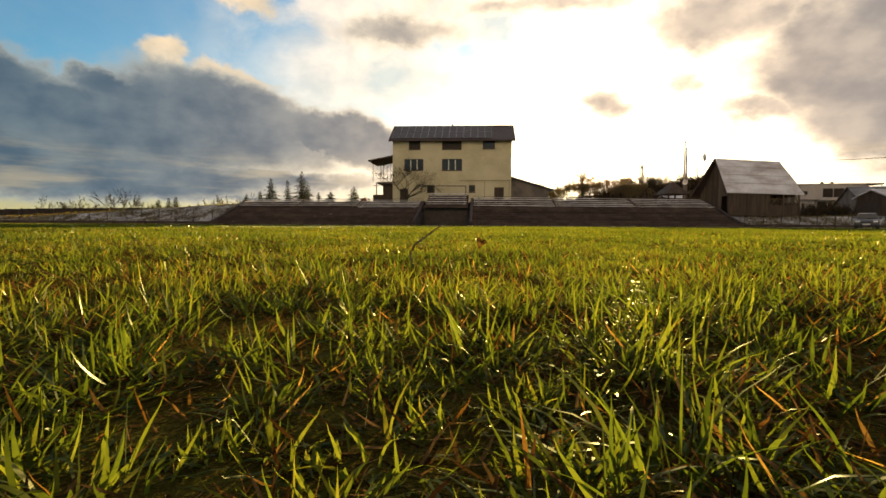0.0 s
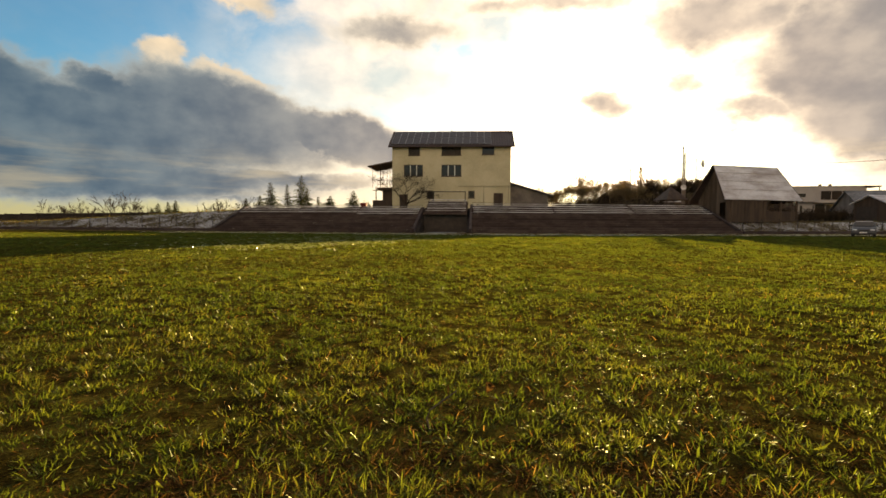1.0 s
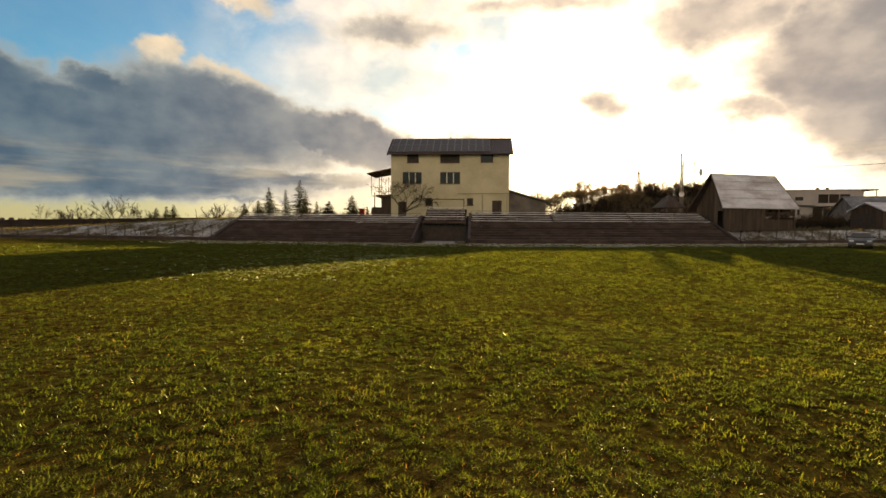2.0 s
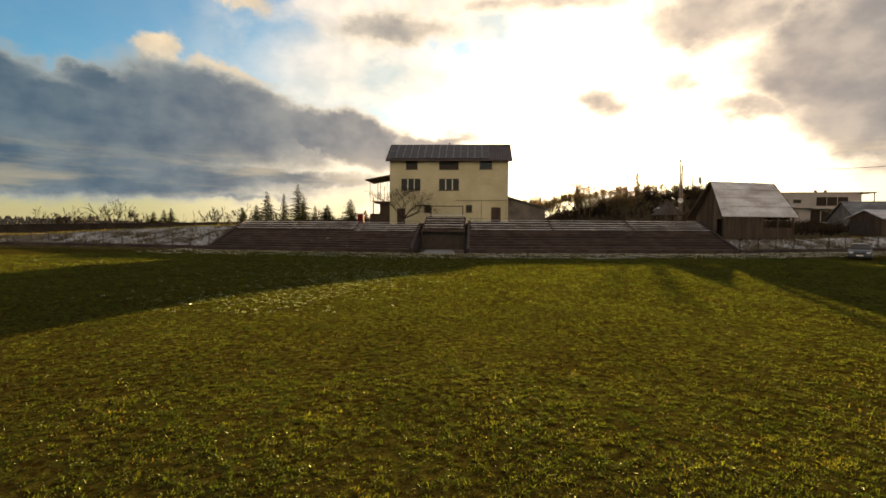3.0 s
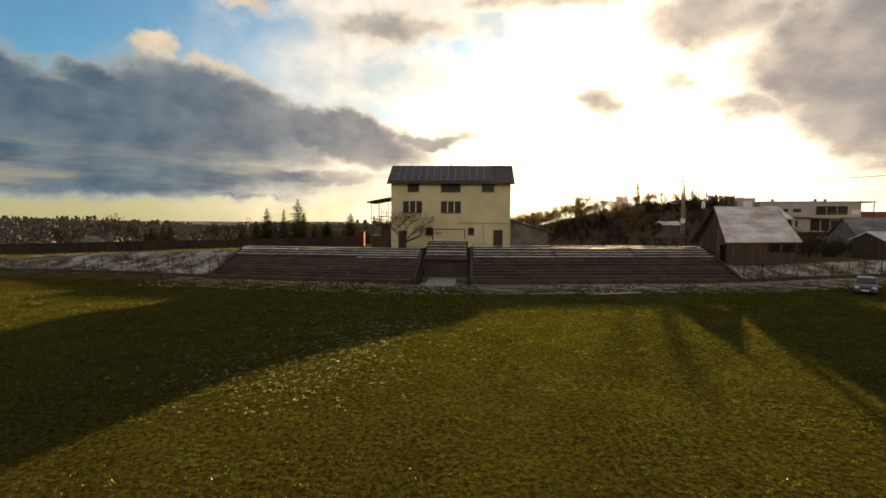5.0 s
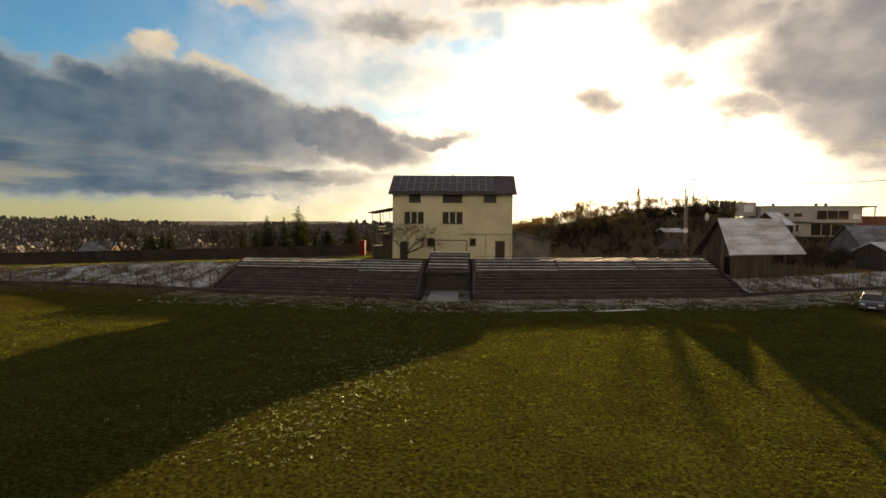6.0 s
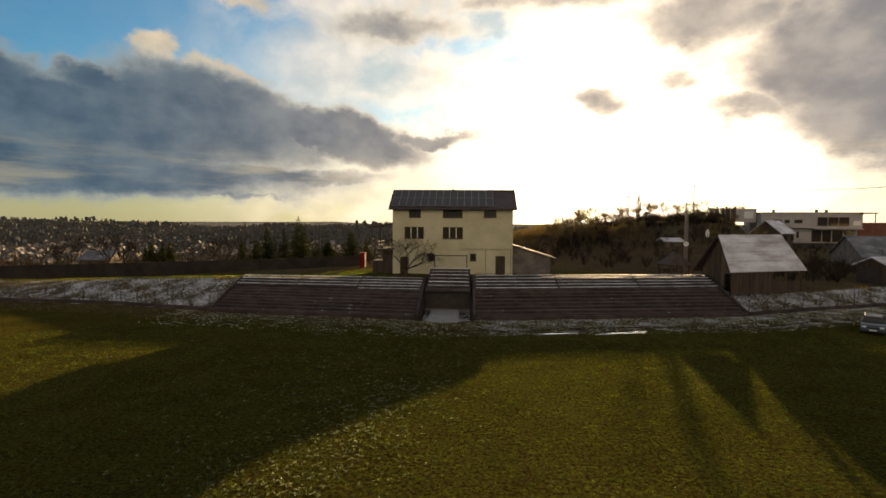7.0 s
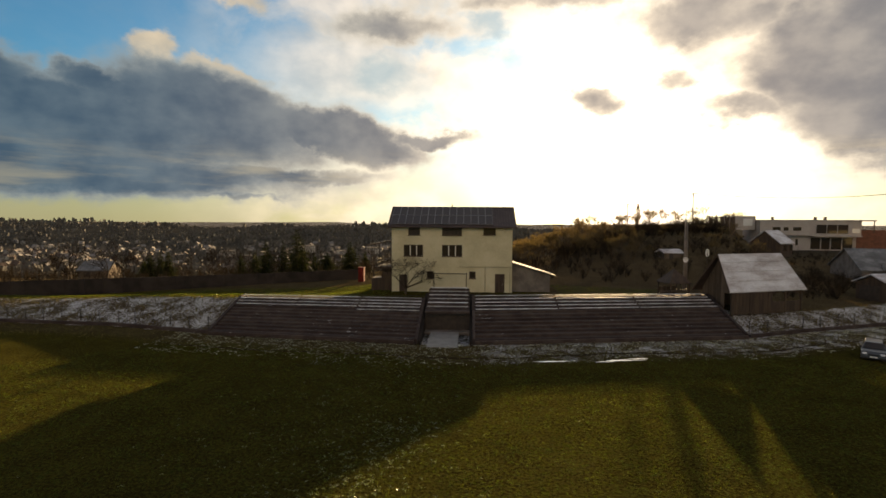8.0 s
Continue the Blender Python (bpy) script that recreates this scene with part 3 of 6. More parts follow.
def wing(x0, y0, x1, y1, t0, t1, side, rise):
    """Steps between two ends; y0, y1: the foot of the lowest step at the ends, t0, t1: the back of the top step."""
    ob = thing("grandstand_wing", Matrix.Identity(4), "weathered concrete stand with frosted plank benches on its upper rows", "grandstand", "stand wings")

    def at(u, s):
        """A place along the wing (u) and up its depth (s)."""
        return x0 + (x1 - x0) * u, (y0 + (y1 - y0) * u) * (1 - s) + (t0 + (t1 - t0) * u) * s

    for k in range(ROWS_N):
        s0, s1 = k / ROWS_N, (k + 1) / ROWS_N
        z1 = 0.12 + rise * (k + 1)
        z0 = max(-0.1, z1 - rise * 2.2)
        b = Shape()
        n = 10
        front, back = [], []
        for i in range(n + 1):
            sag = 0.018 * math.sin(i * 2.1 + k * 1.7)
            fx, fy = at(i / n, s0)
            bx, by = at(i / n, s1 + 0.01)
            front.append((fx, fy, z1 + sag))
            back.append((bx, by, z1 + sag))
        for i in range(n):
            f0, f1, b0, b1 = front[i], front[i + 1], back[i], back[i + 1]
            e0, e1 = (f0[0], f0[1] + 0.03, f0[2]), (f1[0], f1[1] + 0.03, f1[2])
            b.face((f0[0], f0[1], z0), (f1[0], f1[1], z0), (f1[0], f1[1], f1[2] - 0.03), (f0[0], f0[1], f0[2] - 0.03))
            b.face((f0[0], f0[1], f0[2] - 0.03), (f1[0], f1[1], f1[2] - 0.03), e1, e0)
            b.face(e0, e1, b1, b0)
            b.face(b0, b1, (b1[0], b1[1], z0), (b0[0], b0[1], z0))
        for f, g, flip in ((front[0], back[0], True), (front[-1], back[-1], False)):
            q = [(f[0], f[1], z0), (g[0], g[1], z0), g, f]
            b.face(*(q[::-1] if flip else q))
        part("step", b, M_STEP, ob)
        if k >= ROWS_N - 5:
            # plank benches on short feet, in lengths, some of them missing
            lengths = 3
            for i in range(lengths):
                if (k, i, side) in {(7, 0, -1), (7, 1, -1)}:
                    continue
                u0, u1 = i / lengths + 0.004, (i + 1) / lengths - 0.004
                (ax, ay), (bx, by) = at(u0, s0 + 0.30 / ROWS_N), at(u1, s0 + 0.30 / ROWS_N)
                d = Vector((bx - ax, by - ay, 0))
                m = Matrix.Translation((ax, ay, z1)) @ Matrix.Rotation(math.atan2(d.y, d.x), 4, "Z") @ Matrix.Rotation(0.004 * math.sin(i * 5 + k), 4, "Y")
                plank = Shape().block(0, d.length, 0.02, 0.20, 0.13, 0.19, 0.012, m)
                bench = part("bench_plank", plank, M_BENCH, ob, "frosted grey plank seat")
                for q in (0.06, 0.5, 0.94):
                    part("bench_foot", Shape().box(q * d.length - 0.06, q * d.length + 0.06, 0.04, 0.20, 0, 0.13, m), M_CONCRETE, bench)
    # end wall
    for u, w in ((0, 0.25), (1, -0.25)):
        e = Shape()
        (ax, ay), (bx, by) = at(u, 0), at(u, 1)
        o = [(ay - 0.1, -0.1), (by + 0.1, -0.1), (by + 0.1, rise * ROWS_N + 0.22), (by - 0.5, rise * ROWS_N + 0.22), (ay - 0.1, 0.42)]
        k = len(e.v)
        e.v += [(ax, y, z) for y, z in o] + [(ax - w, y, z) for y, z in o]
        e.f += [tuple(k + i for i in range(5)), tuple(k + 5 + i for i in reversed(range(5)))]
        e.f += [(k + i, k + 5 + i, k + 5 + (i + 1) % 5, k + (i + 1) % 5) for i in range(5)]
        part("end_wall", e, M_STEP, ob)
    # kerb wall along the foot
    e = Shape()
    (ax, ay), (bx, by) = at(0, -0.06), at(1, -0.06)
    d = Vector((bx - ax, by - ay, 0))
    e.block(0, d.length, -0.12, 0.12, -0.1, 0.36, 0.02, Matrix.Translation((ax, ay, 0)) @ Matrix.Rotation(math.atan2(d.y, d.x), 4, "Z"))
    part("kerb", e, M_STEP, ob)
    # low rail along the back
    (ax, ay), (bx, by) = at(0, 1.01), at(1, 1.01)
    n = 12
    zt = 0.12 + rise * ROWS_N
    for i in range(n + 1):
        x, y = ax + (bx - ax) * i / n, ay + (by - ay) * i / n
        part("rail_post", Shape().tube([(x, y, zt - 0.3), (x, y, zt + 0.34)], 0.022, 5), M_STEEL, ob)
    part("back_rail", Shape().tube([(ax, ay, zt + 0.33), ((ax + bx) / 2, (ay + by) / 2, zt + 0.31), (bx, by, zt + 0.33)], 0.018, 5), M_STEEL, ob)
    return ob


wing(-22.3, 44.2, -2.13, 42.1, 51.6, 50.9, -1, 0.209)
wing(3.43, 42.2, 29.4, 46.3, 51.0, 54.8, 1, 0.235)


def tunnel_block():
    ob = thing("tunnel_stand", Matrix.Translation((0, 0, 0)), "raised centre block of benches over a players' tunnel", "grandstand")
    for x0, x1 in ((-2.1, -1.6), (2.9, 3.4)):
        s = Shape()
        o = [(42.4, -0.4), (54.4, -0.4), (54.4, 2.75), (51.0, 2.46), (47.0, 1.32), (42.4, 0.12)]
        k = len(s.v)
        s.v += [(x0, y, z) for y, z in o] + [(x1, y, z) for y, z in o]
        c = len(o)
        s.f += [tuple(k + i for i in reversed(range(c))), tuple(k + c + i for i in range(c))]
        s.f += [(k + i, k + (i + 1) % c, k + c + (i + 1) % c, k + c + i) for i in range(c)]
        part("side_wall", s, M_WALL_DARK, ob)
    part("tunnel_roof", Shape().box(-1.6, 2.9, 46.8, 54.4, 1.85, 2.05), M_STEP, ob)
    # added dark panel: the shade of the tunnel's depth put into its colour
    part("tunnel_gate", Shape().box(-1.6, 2.9, 47.5, 47.62, -0.3, 1.85), M_SHUTTER, ob, "dark panel across the tunnel mouth, standing in for its shaded depth")
    part("tunnel_floor", Shape().box(-1.6, 2.9, 46.6, 52.0, -0.3, 0.03), M_CONCRETE, ob)
    part("ramp", Shape().block(-0.95, 1.85, 40.6, 46.6, -0.3, 0.045, 0.03), M_PALE_CONCRETE, ob, "pale concrete ramp out of the tunnel")
    for k in range(6):
        y, z = 48.0 + 0.90 * k, 2.05 + 0.265 * k
        part("step", Shape().block(-1.6, 2.9, y, y + 1.0, z - 0.3, z + 0.10, 0.02), M_STEP, ob)
        bench = part("bench_plank", Shape().block(-1.45, 2.75, y + 0.1, y + 0.34, z + 0.23, z + 0.30, 0.012), M_BENCH, ob, "frosted grey plank seat")
        for q in (-1.2, 0.65, 2.5):
            part("bench_foot", Shape().box(q - 0.06, q + 0.06, y + 0.14, y + 0.34, z + 0.10, z + 0.23), M_CONCRETE, bench)
    return ob


tunnel_block()


# kerb wall and fence along the banks
def toe_line(x0, x1, step):
    n = max(1, round((x1 - x0) / step))
    return [(x0 + (x1 - x0) * i / n, float(np.interp(x0 + (x1 - x0) * i / n, TOE_X, TOE_Y))) for i in range(n + 1)]


for x0, x1 in ((-52.0, -22.6), (29.8, 58.0)):
    s = Shape()
    line = toe_line(x0, x1, 3.0)
    for (ax, ay), (bx, by) in zip(line, line[1:]):
        d = Vector((bx - ax, by - ay, 0))
        s.block(0, d.length, -0.12, 0.12, -0.1, 0.34, 0.02, Matrix.Translation((ax, ay, 0)) @ Matrix.Rotation(math.atan2(d.y, d.x), 4, "Z"))
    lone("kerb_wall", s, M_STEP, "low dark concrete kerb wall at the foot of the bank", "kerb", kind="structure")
for x0, x1, word in ((-56.0, -22.8, "long"), (30.0, 60.0, "short")):
    fence = thing("wire_fence", Matrix.Identity(4), "wire fence on thin steel posts along the snowy bank", "fence", "pitch fences")
    line = [(x, y + 0.35) for x, y in toe_line(x0, x1, 2.25)]
    tops = []
    for i, (x, y) in enumerate(line):
        z = float(height_at(x, y))
        lean = 0.05 * math.sin(i * 2.7)
        part("post", Shape().tube([(x, y, z - 0.3), (x + lean, y, z + 1.5)], 0.04, 5), M_STEEL, fence)
        tops.append((x, y, z))
    for h in (0.45, 0.9, 1.42):
        part("wire", Shape().tube([(x, y, z + h) for x, y, z in tops], 0.007, 3, False), M_STEEL, fence)

# ---- the house ----
HX0, HX1, HY0, HY1, HZ0, EAVE, RIDGE = -6.6, 8.0, 57.5, 64.6, 2.4, 10.55, 12.65


def wall_with_openings(x0, x1, z0, z1, y0, y1, holes):
    """One upright slab with openings cut through it; corners are shared, so it is a single piece."""
    s = Shape()
    xs = sorted({x0, x1, *[h[0] for h in holes], *[h[1] for h in holes]})
    zs = sorted({z0, z1, *[h[2] for h in holes], *[h[3] for h in holes]})
    nx, nz = len(xs), len(zs)
    s.v += [(x, y, z) for y in (y0, y1) for z in zs for x in xs]

    def solid(i, j):
        if not (0 <= i < nx - 1 and 0 <= j < nz - 1):
            return False
        return not any(h[0] <= xs[i] and xs[i + 1] <= h[1] and h[2] <= zs[j] and zs[j + 1] <= h[3] for h in holes)

    def k(side, i, j):
        return side * nx * nz + j * nx + i

    for i in range(nx - 1):
        for j in range(nz - 1):
            if not solid(i, j):
                continue
            s.f.append((k(0, i, j), k(0, i + 1, j), k(0, i + 1, j + 1), k(0, i, j + 1)))
            s.f.append((k(1, i, j + 1), k(1, i + 1, j + 1), k(1, i + 1, j), k(1, i, j)))
            if not solid(i - 1, j):
                s.f.append((k(0, i, j), k(0, i, j + 1), k(1, i, j + 1), k(1, i, j)))
            if not solid(i + 1, j):
                s.f.append((k(0, i + 1, j + 1), k(0, i + 1, j), k(1, i + 1, j), k(1, i + 1, j + 1)))
            if not solid(i, j - 1):
                s.f.append((k(0, i + 1, j), k(0, i, j), k(1, i, j), k(1, i + 1, j)))
            if not solid(i, j + 1):
                s.f.append((k(0, i, j + 1), k(0, i + 1, j + 1), k(1, i + 1, j + 1), k(1, i, j + 1)))
    return s


def window_part(house, x0, x1, z0, z1, y, panes, frame_mat, name="window", pane_mat=None, bar=0.075):
    win = part(name, Shape().box(x0, x1, y + 0.17, y + 0.21, z0, z1), pane_mat or M_GLASS, house)
    f = Shape()
    f.box(x0, x1, y + 0.09, y + 0.17, z0, z0 + bar).box(x0, x1, y + 0.09, y + 0.17, z1 - bar, z1)
    f.box(x0, x0 + bar, y + 0.09, y + 0.17, z0 + bar, z1 - bar).box(x1 - bar, x1, y + 0.09, y + 0.17, z0 + bar, z1 - bar)
    part("window_frame", f, frame_mat, win)
    for i in range(1, panes):
        x = x0 + (x1 - x0) * i / panes
        part("mullion", Shape().box(x - 0.06, x + 0.06, y + 0.08, y + 0.168, z0 + bar, z1 - bar), M_WINDOW_FRAME, win, "pale mullion")
    part("sill", Shape().block(x0 - 0.08, x1 + 0.08, y - 0.07, y + 0.09, z0 - 0.06, z0 - 0.003, 0.01), frame_mat, win)
    return win


def build_house():
    house = thing("house", Matrix.Identity(4), "three-storey cream rendered house with a solar roof behind the stand", "house")
    middle = [(-5.15, -2.78, 6.78, 8.2), (-0.48, 1.98, 6.78, 8.2)]
    upper = [(-4.6, -3.15, 9.33, 10.40), (-0.48, 1.92, 9.33, 10.40), (4.5, 6.0, 9.38, 10.40)]
    small = [(-2.3, -1.48, 4.05, 5.0), (2.85, 3.62, 4.1, 5.0)]
    doors = [(-5.7, -4.7, 2.4, 4.55), (5.95, 7.12, 2.4, 4.72)]
    part("front_wall", wall_with_openings(HX0, HX1, HZ0 - 0.3, EAVE, HY0, HY0 + 0.3, middle + upper + small + doors), M_PLASTER, house)
    for x in (HX0, HX1 - 0.3):
        s = Shape()
        ym = (HY0 + HY1) / 2
        s.v += [(xx, y, z) for xx in (x, x + 0.3) for y, z in ((HY0 + 0.3, HZ0 - 0.3), (HY1 - 0.3, HZ0 - 0.3), (HY1 - 0.3, EAVE), (ym, RIDGE - 0.25), (HY0 + 0.3, EAVE))]
        s.f += [(4, 3, 2, 1, 0), (5, 6, 7, 8, 9)] + [(i, (i + 1) % 5, 5 + (i + 1) % 5, 5 + i) for i in range(5)]
        part("side_wall", s, M_PLASTER, house)
    part("back_wall", Shape().box(HX0, HX1, HY1 - 0.3, HY1, HZ0 - 0.3, EAVE), M_PLASTER, house)
    for z in (HZ0, 5.45, 8.6):
        part("storey_floor", Shape().box(HX0 + 0.3, HX1 - 0.3, HY0 + 0.32, HY1 - 0.32, z, z + 0.2), M_CONCRETE, house)
    for x0, x1, z0, z1 in middle:
        window_part(house, x0, x1, z0, z1, HY0, 3, M_BROWN_FRAME)
    for i, (x0, x1, z0, z1) in enumerate(upper):
        win = window_part(house, x0, x1, z0, z1, HY0, 1, M_BROWN_FRAME, pane_mat=M_GLASS)
        if i != 2:
            n = 8
            for k in range(n):
                z = z0 + 0.09 + (z1 - z0 - 0.2) * k / n
                part("blind_slat", Shape().box(x0 + 0.08, x1 - 0.08, HY0 + 0.11, HY0 + 0.165, z, z + (z1 - z0 - 0.2) / n - 0.02), M_SHUTTER, win)
    for x0, x1, z0, z1 in small:
        window_part(house, x0, x1, z0, z1, HY0, 1, M_BROWN_FRAME, bar=0.12)
    for x0, x1, z0, z1 in doors:
        door = part("door", Shape().box(x0 + 0.08, x1 - 0.08, HY0 + 0.12, HY0 + 0.18, z0, z1 - 0.08), M_DARK_WOOD, house, "dark brown panelled door")
        for k in range(3):
            w = (x1 - x0 - 0.16) / 3
            part("door_panel", Shape().block(x0 + 0.13 + w * k, x0 + 0.03 + w * (k + 1), HY0 + 0.095, HY0 + 0.118, z0 + 0.15, z1 - 0.25, 0.01), M_DARK_WOOD, door)
        part("door_handle", Shape().tube([(x1 - 0.2, HY0 + 0.09, z0 + 1.05), (x1 - 0.32, HY0 + 0.06, z0 + 1.05)], 0.014, 6), M_ALU, door)
        f = Shape().box(x0, x0 + 0.08, HY0 + 0.05, HY0 + 0.2, z0, z1).box(x1 - 0.08, x1, HY0 + 0.05, HY0 + 0.2, z0, z1).box(x0 + 0.08, x1 - 0.08, HY0 + 0.05, HY0 + 0.2, z1 - 0.08, z1)
        part("door_frame", f, M_BROWN_FRAME, door)
    # plinth line and pipes
    part("plaster_band", Shape().box(HX0, HX1, HY0 - 0.035, HY0 - 0.003, 5.36, 5.47), M_PLASTER, house)
    part("gas_pipe", Shape().tube([(1.6, HY0 - 0.10, 5.55), (7.9, HY0 - 0.10, 5.57)], 0.03, 6), M_PIPE, house)
    for x, z in ((4.75, 2.4), (7.75, 2.4)):
        part("down_pipe", Shape().tube([(x, HY0 - 0.09, z), (x, HY0 - 0.09, 5.56)], 0.035, 6), M_PIPE, house)
    part("porch_beam", Shape().box(-1.4, 2.55, HY0 - 1.1, HY0 - 1.0, 4.75, 4.85), M_STEEL, house)
    for x in (-1.35, 2.5):
        part("porch_post", Shape().box(x - 0.05, x + 0.05, HY0 - 1.1, HY0 - 1.0, 2.4, 4.75), M_STEEL, house)
    for x in (-1.35, 2.5):
        part("porch_arm", Shape().box(x - 0.04, x + 0.04, HY0 - 1.0, HY0, 4.75, 4.84), M_STEEL, house)
    # roof
    ym = (HY0 + HY1) / 2
    over = 0.45
    drop = (RIDGE - EAVE) / (ym - HY0) * over
    for name, y_eave, sgn in (("roof_front", HY0 - over, 1), ("roof_back", HY1 + over, -1)):
        s = Shape()
        x0, x1, t = HX0 - 0.42, HX1 + 0.42, 0.16
        e, r = EAVE - drop, RIDGE
        n = 48
        for i in range(n):
            a, b = x0 + (x1 - x0) * i / n, x0 + (x1 - x0) * (i + 1) / n
            m0 = a + (b - a) * 0.72
            m1 = a + (b - a) * 0.86
            for p, q, h, g in ((a, m0, 0, 0), (m0, m1, 0, 0.045), (m1, b, 0.045, 0)):
                c = [(p, y_eave, e + t + h), (q, y_eave, e + t + g), (q, ym, r + t + g), (p, ym, r + t + h)]
                s.face(*(c if sgn > 0 else c[::-1]))
        under = [(x0, y_eave, e), (x0, ym, r), (x1, ym, r), (x1, y_eave, e)]
        s.face(*(under if sgn > 0 else under[::-1]))
        s.face((x0, y_eave, e), (x1, y_eave, e), (x1, y_eave, e + t), (x0, y_eave, e + t))
        for x in (x0, x1):
            s.face((x, y_eave, e), (x, ym, r), (x, ym, r + t), (x, y_eave, e + t))
        part(name, s, M_ROOF, house)
        part("gutter", Shape().tube([(x0, y_eave - sgn * 0.07, e + 0.05), (x1, y_eave - sgn * 0.07, e + 0.04)], 0.07, 8), M_ROOF, house)
        for x in (x0, x1 - 0.03):
            b = Shape()
            b.v += [(xx, y, z) for xx in (x - 0.02, x + 0.05) for y, z in ((y_eave, e - 0.08), (ym, r - 0.08), (ym, r + 0.2), (y_eave, e + 0.2))]
            b.f += [(0, 1, 2, 3), (7, 6, 5, 4)] + [(i, 4 + i, 4 + (i + 1) % 4, (i + 1) % 4) for i in range(4)]
            part("barge_board", b, M_SOFFIT, house)
    part("ridge_cap", Shape().tube([(HX0 - 0.42, ym, RIDGE + 0.17), (HX1 + 0.42, ym, RIDGE + 0.17)], 0.10, 6), M_ROOF, house)
    part("vent_pipe", Shape().tube([(0.6, ym + 0.4, RIDGE - 0.2), (0.6, ym + 0.4, RIDGE + 0.55)], 0.06, 8), M_STEEL, house)
    # solar panels in two rows
    slope = math.atan2(RIDGE - EAVE, ym - HY0)
    run = (ym - HY0 + over) / math.cos(slope)
    proto = None
    for row in range(2):
        for col in range(14):
            m = Matrix.Translation((HX0 - 0.12 + 0.885 * col, HY0 - over, EAVE - drop + 0.24)) @ Matrix.Rotation(slope, 4, "X") @ Matrix.Translation((0, 0.30 + row * (run / 2 - 0.16), 0))
            if proto is None:
                h = run / 2 - 0.20
                proto = thing("solar_panel", m, "dark solar panel in a pale aluminium frame on the roof", "solar panel", "solar panels on the roof")
                part("cell_sheet", Shape().box(0.03, 0.835, 0.03, h - 0.03, 0.0, 0.030), M_PANEL, proto)
                f = Shape().box(0, 0.865, 0, 0.03, 0, 0.045).box(0, 0.865, h - 0.03, h, 0, 0.045).box(0, 0.03, 0.03, h - 0.03, 0, 0.045).box(0.835, 0.865, 0.03, h - 0.03, 0, 0.045)
                part("frame", f, M_ALU, proto)
                for q in (0.2, 0.62):
                    part("mount", Shape().box(q, q + 0.05, 0.1, h - 0.1, -0.09, 0.0), M_ALU, proto)
            else:
                copy_thing(proto, m)
    # lean-to on the right
    lean = thing("lean_to", Matrix.Identity(4), "low lean-to shed with a sloping sheet roof against the house", "shed")
    s = Shape()
    s.v += [(x, y, z) for y in (58.6, 61.4) for x, z in ((8.03, 2.2), (12.7, 2.2), (12.7, 4.55), (8.03, 5.95))]
    s.f += [(0, 1, 2, 3), (7, 6, 5, 4)] + [(i, 4 + i, 4 + (i + 1) % 4, (i + 1) % 4) for i in range(4)]
    part("wall", s, M_CONCRETE, lean)
    s = Shape()
    s.v += [(x, y, z) for y in (58.2, 61.7) for x, z in ((8.03, 6.0), (13.4, 4.42), (13.4, 4.52), (8.03, 6.12))]
    s.f += [(0, 1, 2, 3), (7, 6, 5, 4)] + [(i, 4 + i, 4 + (i + 1) % 4, (i + 1) % 4) for i in range(4)]
    part("sheet_roof", s, M_GREY_ROOF, lean, "grey sheet roof")
    # balcony with a canopy on the left
    bal = thing("balcony", Matrix.Identity(4), "side balcony with a thin sloping canopy on slim posts", "balcony")
    s = Shape()
    s.v += [(x, y, z) for y in (57.8, 63.5) for x, z in ((-9.75, 8.0), (-6.63, 8.55), (-6.63, 8.72), (-9.75, 8.12))]
    s.f += [(0, 1, 2, 3), (7, 6, 5, 4)] + [(i, 4 + i, 4 + (i + 1) % 4, (i + 1) % 4) for i in range(4)]
    part("canopy", s, M_SOFFIT, bal, "dark sloping canopy")
    for x, y in ((-9.2, 58.2), (-8.7, 60.8), (-9.2, 63.2), (-7.9, 58.2), (-7.9, 63.2)):
        part("canopy_post", Shape().tube([(x, y, 5.4), (x, y, 8.05 + (x + 9.75) * 0.17)], 0.035, 6), M_STEEL, bal)
    part("floor_slab", Shape().block(-8.6, -6.63, 57.9, 63.6, 5.15, 5.42, 0.03), M_SOFFIT, bal)
    for z in (5.85, 6.3):
        part("rail", Shape().tube([(-6.65, 57.95, z), (-8.55, 57.95, z), (-8.55, 63.5, z)], 0.025, 5), M_STEEL, bal)
    for i in range(7):
        x = -6.75 - 0.3 * i
        part("baluster", Shape().tube([(x, 57.95, 5.42), (x, 57.95, 6.3)], 0.015, 4), M_STEEL, bal)
    shed = thing("porch_shed", Matrix.Identity(4), "dark timber entrance shed under the balcony", "shed")
    for x0, x1, z1 in ((-8.0, -6.63, 5.12),):
        part("shed_body", Shape().box(x0, x1, 58.4, 62.5, 2.2, z1), M_DARK_WOOD, shed)
        for k in range(7):
            part("board", Shape().block(x0 + 0.01 + 0.194 * k, x0 + 0.185 + 0.194 * k, 58.37, 58.4, 2.25, z1 - 0.05, 0.01), M_DARK_WOOD, shed)
    part("shed_body", Shape().block(-9.4, -8.05, 59.0, 61.5, 2.2, 3.9, 0.04), M_DARK_WOOD, shed)
    return house


build_house()

# ---- plants ----


